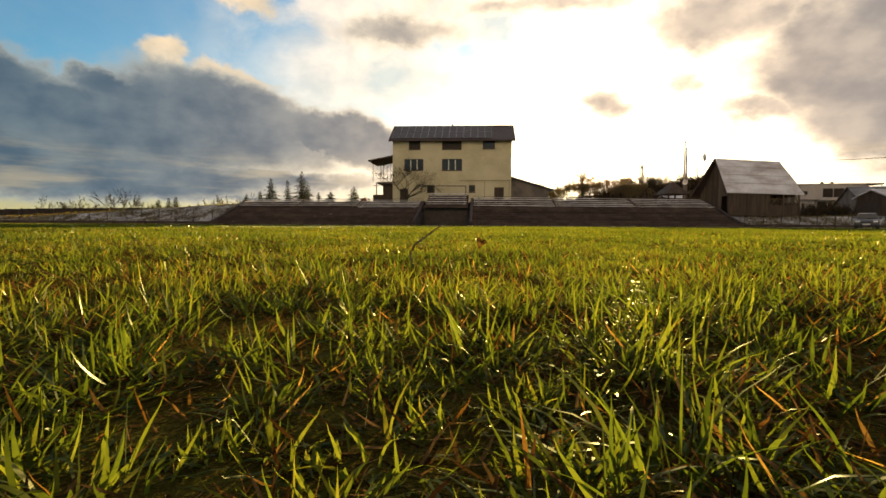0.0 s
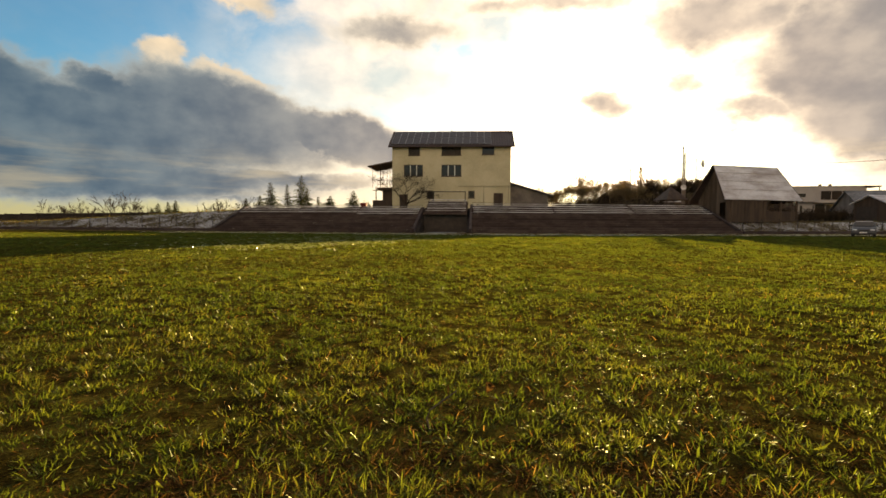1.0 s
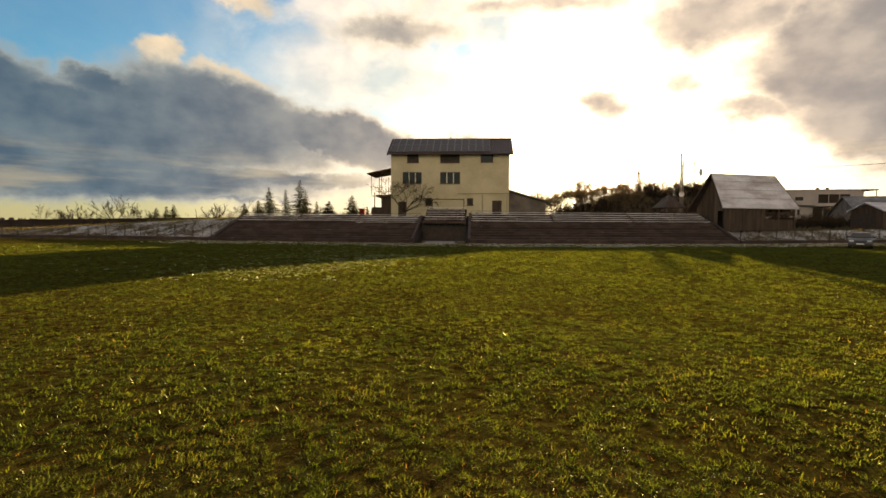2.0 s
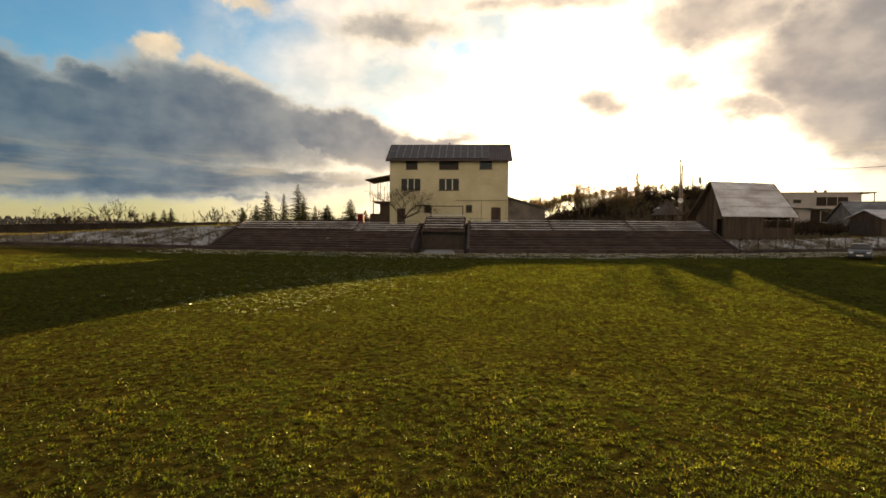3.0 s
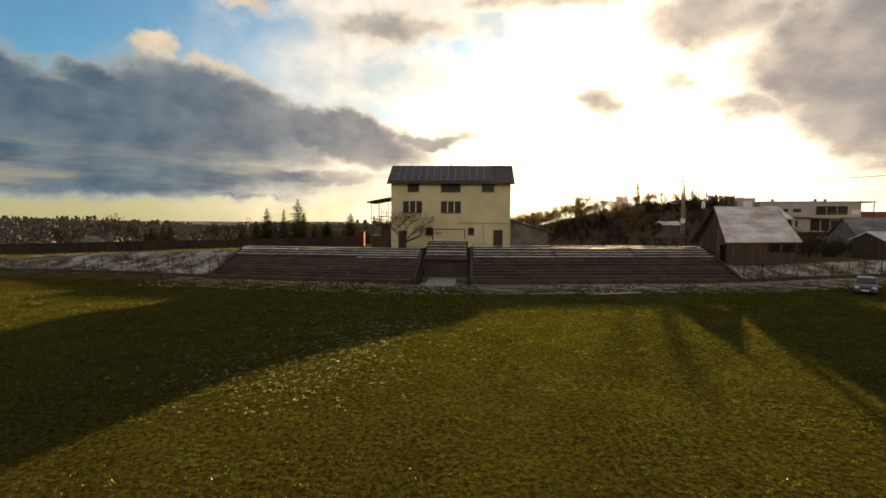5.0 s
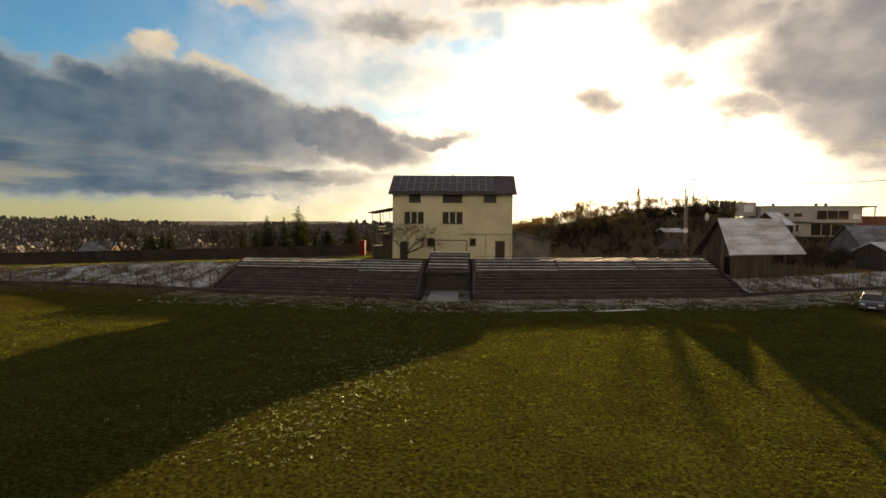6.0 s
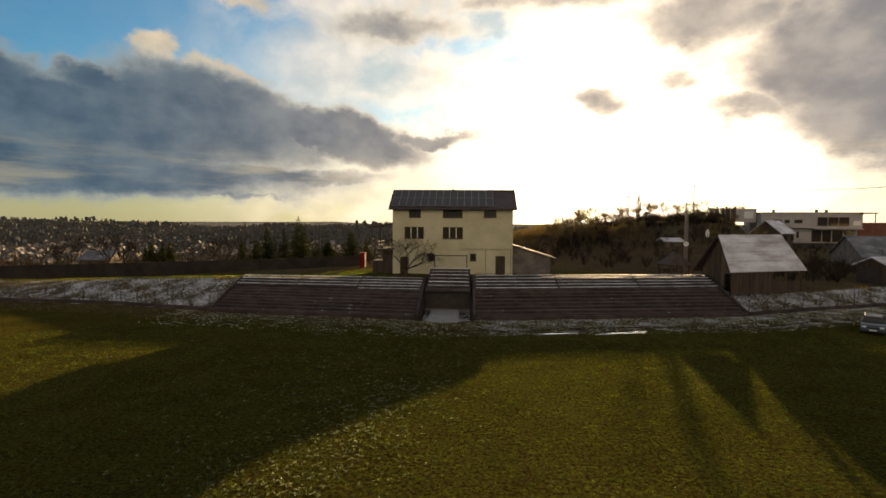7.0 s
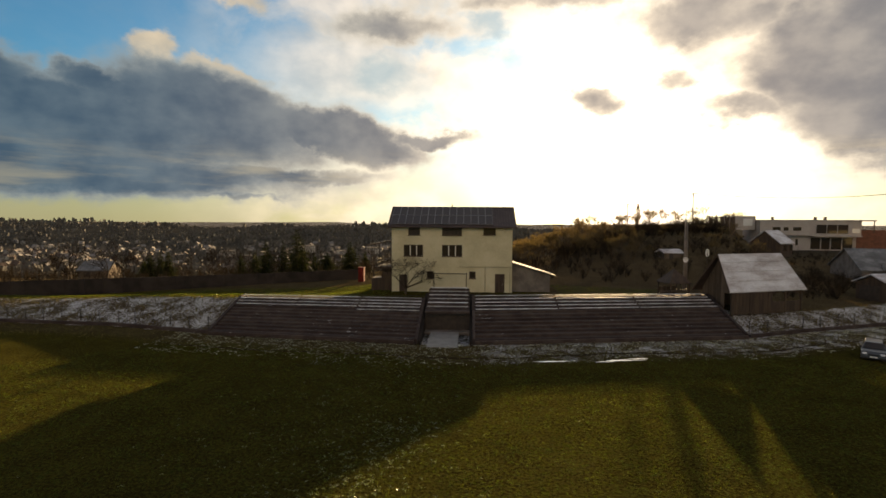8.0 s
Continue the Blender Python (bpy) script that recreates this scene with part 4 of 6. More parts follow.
def limb(s, start, way, length, radius, depth, rng, spread=0.6, lift=0.15, thin=0.62, kids=(2, 4), sides=5, least=0.0):
    """One limb and what branches from it, added to the shape s."""
    steps = 4 if depth > 1 else 2
    path, radii, p, d = [Vector(start)], [radius], Vector(start), Vector(way).normalized()
    for i in range(steps):
        d = (d + Vector((rng.gauss(0, 0.13), rng.gauss(0, 0.13), rng.gauss(0, 0.08) + lift * 0.3))).normalized()
        p = p + d * (length / steps)
        path.append(p.copy())
        radii.append(radius * (1 - (1 - thin) * (i + 1) / steps) if depth > 0 else radius * (1 - 0.8 * (i + 1) / steps))
        radii[-1] = max(radii[-1], least)
    s.tube(path, radii, sides if depth > 1 else 3, False)
    if depth <= 0:
        return
    for k in range(rng.randint(*kids)):
        at = path[rng.randint(1, steps)] if k else path[-1]
        side = Vector((rng.gauss(0, 1), rng.gauss(0, 1), rng.gauss(0, 0.5))).normalized()
        limb(s, at, (d + side * spread + Vector((0, 0, lift))).normalized(), length * rng.uniform(0.55, 0.8), radii[-1] * rng.uniform(0.65, 0.9), depth - 1, rng, spread, lift, thin, kids, sides, least)


def bare_tree(name, x, y, tall, seed, label, depth=5, trunk=0.25, spread=0.6, lift=0.2, thick=0.03, group="", z=None, lean=0.0, least=0.018, reach=0.30, kids=(2, 4)):
    rng = random.Random(seed)
    ground = float(height_at(x, y)) if z is None else z
    tree = thing(name, Matrix.Translation((x, y, ground)), label, "tree", group)
    s = Shape().tube([(0, 0, -0.2), (lean * 0.1, 0.02, tall * trunk * 0.5), (lean * tall * trunk, 0, tall * trunk)], [tall * thick * 1.25, tall * thick, tall * thick * 0.85], 7)
    part("trunk", s, M_BARK, tree, smooth=True)
    c = Shape()
    for k in range(rng.randint(3, 4)):
        a = 2 * math.pi * (k + rng.random() * 0.5) / 3.5
        limb(c, (lean * tall * trunk, 0, tall * trunk * 0.95), (math.cos(a) * spread, math.sin(a) * spread, 0.9), tall * reach, tall * thick * 0.6, depth - 1, rng, spread, lift, 0.6, kids, 4, least)
    part("crown", c, M_HEDGE, tree)
    return tree


def brush_mesh(places, rng, stems=(9, 15)):
    """Leafless scrub: sheaves of thin stems with twigs; places are (x, y, z, height)."""
    v, f = [], []

    def sliver(p, q, w):
        k = len(v)
        d = (q - p)
        side = d.cross(Vector((rng.gauss(0, 1), rng.gauss(0, 1), 0.2))).normalized() * w
        v.extend([tuple(p - side), tuple(p + side), tuple(q)])
        f.append((k, k + 1, k + 2))

    for x, y, z, tall in places:
        base = Vector((x, y, z - 0.1))
        for i in range(rng.randint(*stems)):
            lean = Vector((rng.gauss(0, 0.34), rng.gauss(0, 0.34), 1)).normalized()
            top = base + Vector((rng.gauss(0, 0.22), rng.gauss(0, 0.22), 0)) * tall * 0.4 + lean * tall * rng.uniform(0.5, 1.0)
            sliver(base, top, 0.018 * tall ** 0.5 + 0.01)
            for j in range(7):
                a = base.lerp(top, rng.uniform(0.3, 0.95))
                way = (lean + Vector((rng.gauss(0, 0.7), rng.gauss(0, 0.7), 0.25))).normalized()
                b = a + way * tall * rng.uniform(0.12, 0.32)
                sliver(a, b, 0.014 + 0.004 * tall)
                for k in range(2):
                    way2 = (way + Vector((rng.gauss(0, 0.7), rng.gauss(0, 0.7), 0.2))).normalized()
                    c = a.lerp(b, rng.uniform(0.3, 0.9))
                    sliver(c, c + way2 * tall * rng.uniform(0.08, 0.16), 0.012 + 0.003 * tall)
    me = bpy.data.meshes.new("brush")
    me.from_pydata(v, [], f)
    me.update()
    return me


# ---- to the right: barn, hut, poles, car, wooded slope ----


def build_barn():
    """Open-fronted barn; its local x runs along the ridge, y from the front eave to the back."""
    m = Matrix.Translation((30.55, 51.15, 1.25)) @ Matrix.Rotation(radians(19.3), 4, "Z")
    barn = thing("barn", m, "timber barn with a steep frosted sheet roof and an open front", "barn")
    L, W, E, R = 9.9, 4.7, 2.6, 6.25
    # roof slopes
    for name, y_e, sgn in (("roof_front", -0.12, 1), ("roof_back", W + 0.35, -1)):
        s = Shape()
        e = E - (0.12 if sgn > 0 else 0.35) * (R - E) / (W / 2)
        n = 22
        for i in range(n):
            a, b = -0.45 + (L + 0.9) * i / n, -0.45 + (L + 0.9) * (i + 1) / n
            c, d = 0.30 + (L - 0.85) * i / n, 0.30 + (L - 0.85) * (i + 1) / n
            q = [(a, y_e, e + 0.10), (b, y_e, e + 0.10 + 0.03), (d, W / 2, R + 0.10 + 0.03), (c, W / 2, R + 0.10)]
            s.face(*(q if sgn > 0 else q[::-1]))
            s.face((b, y_e, e + 0.10), (b, y_e, e + 0.13), (d, W / 2, R + 0.13), (d, W / 2, R + 0.10))
        q = [(-0.45, y_e, e), (0.30, W / 2, R), (L - 0.55, W / 2, R), (L + 0.45, y_e, e)]
        s.face(*(q if sgn > 0 else q[::-1]))
        s.face((-0.45, y_e, e), (L + 0.45, y_e, e), (L + 0.45, y_e, e + 0.1), (-0.45, y_e, e + 0.1))
        part(name, s, M_SNOW_ROOF if sgn > 0 else M_ROOF, barn, "frosted roof slope" if sgn > 0 else "")
        for x, top in ((-0.5, 0.75), (L + 0.42, -1.0)):
            b = Shape()
            b.v += [(xx + (top if y == W / 2 else 0.0), y, z) for xx in (x, x + 0.08) for y, z in ((y_e, e - 0.12), (W / 2, R - 0.12), (W / 2, R + 0.16), (y_e, e + 0.16))]
            b.f += [(0, 1, 2, 3), (7, 6, 5, 4)] + [(i, 4 + i, 4 + (i + 1) % 4, (i + 1) % 4) for i in range(4)]
            part("barge_board", b, M_DARK_WOOD, barn)
    # gables of upright planks
    for x, whole in ((0.70, True), (L - 0.74, False)):
        n = 20
        for i in range(n):
            y0, y1 = W * i / n, W * (i + 1) / n - 0.015
            ym = (y0 + y1) / 2
            z1 = E + (R - E) * (1 - abs(ym - W / 2) / (W / 2)) - 0.12
            z0 = 0.0 if whole and not (0.5 < ym < 1.7) else E - 0.45
            part("plank", Shape().box(x, x + 0.03, y0, y1, z0, max(z0 + 0.1, z1)), M_PLANK, barn)
    n = 36
    for i in range(n):
        part("plank", Shape().box(0.74 + (L - 1.5) * i / n, 0.74 + (L - 1.5) * (i + 1) / n - 0.015, W - 0.03, W, 0, E), M_PLANK, barn)
    # frame of the open front
    for x in (0.1, 2.6, 5.1, 7.5, L - 0.1):
        part("post", Shape().block(x - 0.09, x + 0.09, 0.02, 0.20, -0.1, E - 0.12, 0.015), M_DARK_WOOD, barn)
    part("beam", Shape().box(-0.3, L + 0.3, 0.0, 0.2, E - 0.12, E + 0.08), M_DARK_WOOD, barn)
    for x, d in ((L - 0.2, -1), (7.6, 1), (5.2, 1)):
        part("brace", Shape().tube([(x, 0.1, E - 1.0), (x + d * 0.9, 0.1, E - 0.1)], 0.06, 4), M_DARK_WOOD, barn)
    for i in range(21):
        top = (2.40 if i < 12 else 1.25) + 0.05 * math.sin(i * 3.3)
        part("board", Shape().box(0.2 + 0.45 * i, 0.63 + 0.45 * i, 0.06, 0.09, 0.0, top), M_DARK_WOOD, barn)
    for u in (0.27, 0.52, 0.77):
        x0, x1 = -0.45 + 0.75 * u, L + 0.45 - 1.0 * u
        y, z = -0.12 + (W / 2 + 0.12) * u, E - 0.12 * (R - E) / (W / 2) + 0.13 + (R - E + 0.12 * (R - E) / (W / 2)) * u
        part("sheet_lap", Shape().box(x0, x1, y - 0.05, y + 0.02, z - 0.02, z + 0.018), M_SNOW_ROOF, barn)
    for i in range(3):
        part("tie_beam", Shape().box(2.6 + 2.45 * i, 2.75 + 2.45 * i, 0.2, W - 0.1, E - 0.14, E + 0.02), M_DARK_WOOD, barn)
    dish = thing("satellite_dish", m @ Matrix.Translation((-0.6, W / 2 + 0.5, R + 0.25)), "round satellite dish on a short mast at the barn gable", "satellite dish")
    part("mast", Shape().tube([(0, 0, -1.2), (0, 0, 0)], 0.03, 6), M_STEEL, dish)
    bowl = Shape()
    k = 12
    for i in range(k):
        a, b = 2 * math.pi * i / k, 2 * math.pi * (i + 1) / k
        for r0, r1, d0, d1 in ((0, 0.25, 0.10, 0.07), (0.25, 0.45, 0.07, 0)):
            q = [(r0 * math.cos(a), d0, r0 * math.sin(a)), (r1 * math.cos(a), d1, r1 * math.sin(a)), (r1 * math.cos(b), d1, r1 * math.sin(b)), (r0 * math.cos(b), d0, r0 * math.sin(b))]
            bowl.face(*q)
    part("bowl", bowl, M_DISH, dish, m=Matrix.Rotation(radians(20), 4, "Z"))


build_barn()


def gabled(name, m, L, W, E, R, wall, roof, label, category, openings=(), group="", over=0.35):
    """A small gabled building; local x along the ridge, y across; openings: (side, u0, u1, z0, z1, material, part)."""
    ob = thing(name, m, label, category, group)
    s = Shape()
    o = [(0, -0.4), (W, -0.4), (W, E), (W / 2, R), (0, E)]
    s.v += [(x, y, z) for x in (0, L) for y, z in o]
    s.f += [(4, 3, 2, 1, 0), (5, 6, 7, 8, 9)] + [(i, (i + 1) % 5, 5 + (i + 1) % 5, 5 + i) for i in range(5)]
    part("wall", s, wall, ob)
    for nm, y_e, sgn in (("roof_slope", -over, 1), ("roof_slope", W + over, -1)):
        e = E - over * (R - E) / (W / 2) + 0.04
        r = Shape()
        a = [(-over, y_e, e), (L + over, y_e, e), (L + over, W / 2, R + 0.04), (-over, W / 2, R + 0.04)]
        b = [(x, y, z + 0.14) for x, y, z in a]
        r.v += a + b
        r.f += [(3, 2, 1, 0), (4, 5, 6, 7)] + [(i, (i + 1) % 4, 4 + (i + 1) % 4, 4 + i) for i in range(4)]
        part(nm, r, roof, ob)
    for side, u0, u1, z0, z1, mat, nm in openings:
        o = Shape()
        if side == "front":
            o.box(u0, u1, -0.05, -0.003, z0, z1)
        else:
            o.box(-0.05, -0.003, u0, u1, z0, z1)
        part(nm, o, mat, ob)
    return ob


gabled("hut", Matrix.Translation((53.3, 59.6, 1.45)) @ Matrix.Rotation(radians(16), 4, "Z"), 5.2, 3.8, 2.3, 3.2, M_DARK_WOOD, M_SNOW_ROOF,
       "small dark timber hut with a frosted roof", "hut", [("side", 1.0, 3.4, 0.1, 1.9, M_SHUTTER, "door"), ("front", 1.2, 3.0, 1.0, 1.8, M_SHUTTER, "hatch")])
gabled("long_shed", Matrix.Translation((65.0, 79.0, 1.5)) @ Matrix.Rotation(radians(-14), 4, "Z"), 26, 11, 2.2, 5.2, M_CONCRETE, M_GREY_ROOF,
       "long low shed with a snow-dusted roof", "shed", [("front", 3, 5, 0.2, 2.4, M_SHUTTER, "door")])
gabled("cottage", Matrix.Translation((67.5, 104.0, 4.3)) @ Matrix.Rotation(radians(32), 4, "Z"), 5.0, 6.0, 2.6, 5.0, M_DARK_WOOD, M_SNOW_ROOF,
       "dark timber cottage with a frosted roof among bushes", "house", [("front", 1.5, 2.6, 0.9, 2.1, M_GLASS, "window"), ("front", 4.0, 5.1, 0.9, 2.1, M_GLASS, "window")])
gabled("garden_shed", Matrix.Translation((39.3, 92.0, float(height_at(39.3, 92)) - 0.35)) @ Matrix.Rotation(radians(8), 4, "Z"), 3.4, 2.6, 1.6, 2.1, M_PLANK, M_SNOW_ROOF,
       "garden shed with a pale roof on the slope", "shed", [("front", 1.0, 1.8, 0.0, 1.45, M_SHUTTER, "door")])
gabled("yellow_house", Matrix.Translation((104.0, 116.0, 5.0)) @ Matrix.Rotation(radians(-20), 4, "Z"), 9, 8, 4.2, 8.2, M_PLASTER, M_PANEL,
       "yellow house with a steep dark blue roof", "house", [("front", 2, 3.2, 1.2, 2.6, M_GLASS, "window"), ("front", 5.5, 6.7, 1.2, 2.6, M_GLASS, "window")])


def build_pavilion():
    """A small dark timber shelter on the terrace, with a pointed roof on four posts."""
    x0, y0 = 27.3, 58.0
    base = float(height_at(x0, y0))
    ob = thing("pavilion", pose(x0, y0, base, 0, 0, 12), "small dark timber pavilion with a pointed roof", "pavilion")
    eave, peak, half = 3.95 - base, 5.55 - base, 1.40
    roof = Shape()
    corners = [(-half, -half), (half, -half), (half, half), (-half, half)]
    for (ax, ay), (bx, by) in zip(corners, corners[1:] + corners[:1]):
        roof.face((ax, ay, eave), (bx, by, eave), (0, 0, peak))
        roof.face((bx, by, eave - 0.09), (ax, ay, eave - 0.09), (0, 0, peak - 0.13))
        roof.face((ax, ay, eave - 0.09), (bx, by, eave - 0.09), (bx, by, eave), (ax, ay, eave))
    part("roof", roof, M_DARK_WOOD, ob, "dark boarded pointed roof")
    for px, py in ((-1.2, -1.2), (1.2, -1.2), (1.2, 1.2), (-1.2, 1.2)):
        part("post", Shape().block(px - 0.07, px + 0.07, py - 0.07, py + 0.07, -0.15, eave, 0.012), M_DARK_WOOD, ob)
    for k in range(13):
        part("board", Shape().block(-1.12 + 0.175 * k, -0.96 + 0.175 * k, 1.14, 1.17, 0.0, 1.0, 0.006), M_PLANK, ob)
    part("rail", Shape().block(-1.13, 1.13, -1.24, -1.16, 0.82, 0.92, 0.01), M_DARK_WOOD, ob)
    part("bench", Shape().block(-1.1, 1.1, 0.70, 1.10, 0.38, 0.45, 0.01), M_PLANK, ob)


build_pavilion()


def build_white_house():
    m = Matrix.Translation((84.5, 141.0, 2.6)) @ Matrix.Rotation(radians(-8), 4, "Z")
    ob = thing("modern_house", m, "flat-roofed white modern house with long dark terraces", "house")
    part("lower_storey", Shape().box(7, 24.5, 1.2, 12, 0, 5.0), M_WHITE_WALL, ob)
    part("upper_storey", Shape().box(0, 25.0, 0, 12, 5.0, 9.0), M_WHITE_WALL, ob)
    part("lower_storey", Shape().box(0, 7, 0.4, 12, 0, 5.0), M_WHITE_WALL, ob)
    part("parapet", Shape().block(-0.2, 25.2, -0.2, 12.2, 9.0, 9.35, 0.03), M_WHITE_WALL, ob)
    part("roof_box", Shape().block(-7.5, -0.4, 2, 8, 6.5, 10.4, 0.05), M_WHITE_WALL, ob)
    part("roof_box_opening", Shape().box(-3.6, -1.2, 1.9, 1.995, 7.6, 9.6), M_LENS, ob)
    for x in (3.2, 6.0, 8.4):
        part("window", Shape().box(x, x + (2.0 if x != 6.0 else 1.2), -0.06, -0.004, 6.3, 7.3), M_GLASS, ob)
    part("terrace_recess", Shape().box(14.0, 21.8, -0.06, -0.004, 5.6, 8.0), M_GLASS, ob, "long dark glazed terrace front")
    for x in (14.0, 16.6, 19.2, 21.8):
        part("terrace_post", Shape().box(x - 0.06, x + 0.06, -0.16, -0.062, 5.6, 8.0), M_WHITE_WALL, ob)
    part("balcony_slab", Shape().block(13.0, 24.8, -1.0, 1.15, 4.7, 5.0, 0.03), M_WHITE_WALL, ob)
    part("terrace_recess", Shape().box(13.4, 23.6, 1.13, 1.196, 1.2, 4.4), M_GLASS, ob, "dark glazed ground floor front")
    for x in (15.8, 18.2, 21.0):
        part("terrace_post", Shape().box(x - 0.1, x + 0.1, 0.9, 1.12, 0.2, 4.7), M_WHITE_WALL, ob)
    for x in (8.0, 9.6):
        part("window", Shape().box(x, x + 0.6, 1.13, 1.196, 2.2, 4.0), M_GLASS, ob)
    part("window", Shape().box(22.8, 24.6, -0.06, -0.004, 5.8, 7.0), M_LENS, ob, "pale curtained window")
    part("pergola_roof", Shape().block(24.2, 28.2, -0.6, 5, 9.0, 9.3, 0.03), M_SOFFIT, ob)
    for x in (24.6, 27.8):
        part("pergola_post", Shape().box(x - 0.08, x + 0.08, -0.4, -0.2, 6.0 if x > 26 else 9.35, 9.0 if x > 26 else 9.36), M_SOFFIT, ob)
    for x in (5.0, 16.0, 18.5):
        part("chimney", Shape().block(x, x + 0.6, 5, 5.6, 9.3, 10.2, 0.04), M_CONCRETE, ob)
    part("garden_wall", Shape().box(24.6, 34, 3, 3.4, 0, 6.6), M_TERRACOTTA, ob)


build_white_house()


def pole(name, x, y, top, label, arms=1, radius=0.20, second=False):
    z = float(height_at(x, y))
    p = thing(name, Matrix.Translation((x, y, z)), label, "utility pole", "utility poles")
    part("shaft", Shape().tube([(0, 0, -0.5), (0, 0, top - z)], [radius, radius * 0.62], 8), M_CONCRETE, p, smooth=True)
    if second:
        part("shaft", Shape().tube([(0.30, 0, -0.5), (0.28, 0, (top - z) * 0.5), (0.24, 0, top - z - 0.9)], [radius, radius * 0.8, radius * 0.62], 8), M_CONCRETE, p, smooth=True)
    for k in range(arms):
        h = top - z - 0.35 - 0.55 * k
        arm = part("crossarm", Shape().box(-0.75, 0.75, -0.05, 0.05, h, h + 0.09), M_STEEL, p)
        for q in (-0.65, 0.0, 0.65):
            part("insulator", Shape().tube([(q, 0, h + 0.09), (q, 0, h + 0.16), (q, 0, h + 0.24)], [0.03, 0.055, 0.03], 6), M_DISH, arm)
    return p


pole("utility_pole", 31.9, 66.0, 11.7, "weathered twin concrete pole with a small lamp dish", 1, 0.16, True)
pole("utility_pole", 63.2, 134.8, 19.0, "slim concrete power pole on the wooded hill", 2)
pole("utility_pole", 45.5, 133.6, 16.1, "slim concrete power pole on the wooded hill", 2)
lamp = thing("lamp_dish", Matrix.Translation((31.95, 65.75, 6.05)), "white round lamp reflector fixed to a concrete pole", "lamp")
bowl = Shape()
for i in range(12):
    a, b = math.pi * i / 6, math.pi * (i + 1) / 6
    for r0, r1, d0, d1 in ((0, 0.2, 0.12, 0.08), (0.2, 0.36, 0.08, 0)):
        bowl.face((r0 * math.cos(a), d0, r0 * math.sin(a)), (r1 * math.cos(a), d1, r1 * math.sin(a)), (r1 * math.cos(b), d1, r1 * math.sin(b)), (r0 * math.cos(b), d0, r0 * math.sin(b)))
part("bowl", bowl, M_DISH, lamp)
part("bracket", Shape().tube([(0, 0.1, 0), (0, 0.35, 0)], 0.03, 5), M_STEEL, lamp)
for k, (dx, dz) in enumerate(((-0.65, 0.0), (0.0, 0.0), (0.65, 0.0))):
    a, b, c = Vector((45.5 + dx, 133.6, 16.05)), Vector((63.2 + dx, 134.8, 18.95)), Vector((150 + dx, 138, 24.0))
    path = [a.lerp(b, i / 8) - Vector((0, 0, 1.2 * (1 - (i / 4 - 1) ** 2))) for i in range(9)] + [b.lerp(c, i / 14) - Vector((0, 0, 3.2 * (1 - (i / 7 - 1) ** 2))) for i in range(1, 15)]
    lone("power_line", Shape().tube(path, 0.03, 3, False), M_BLACK, "thin sagging overhead power line", "cable", "power lines")


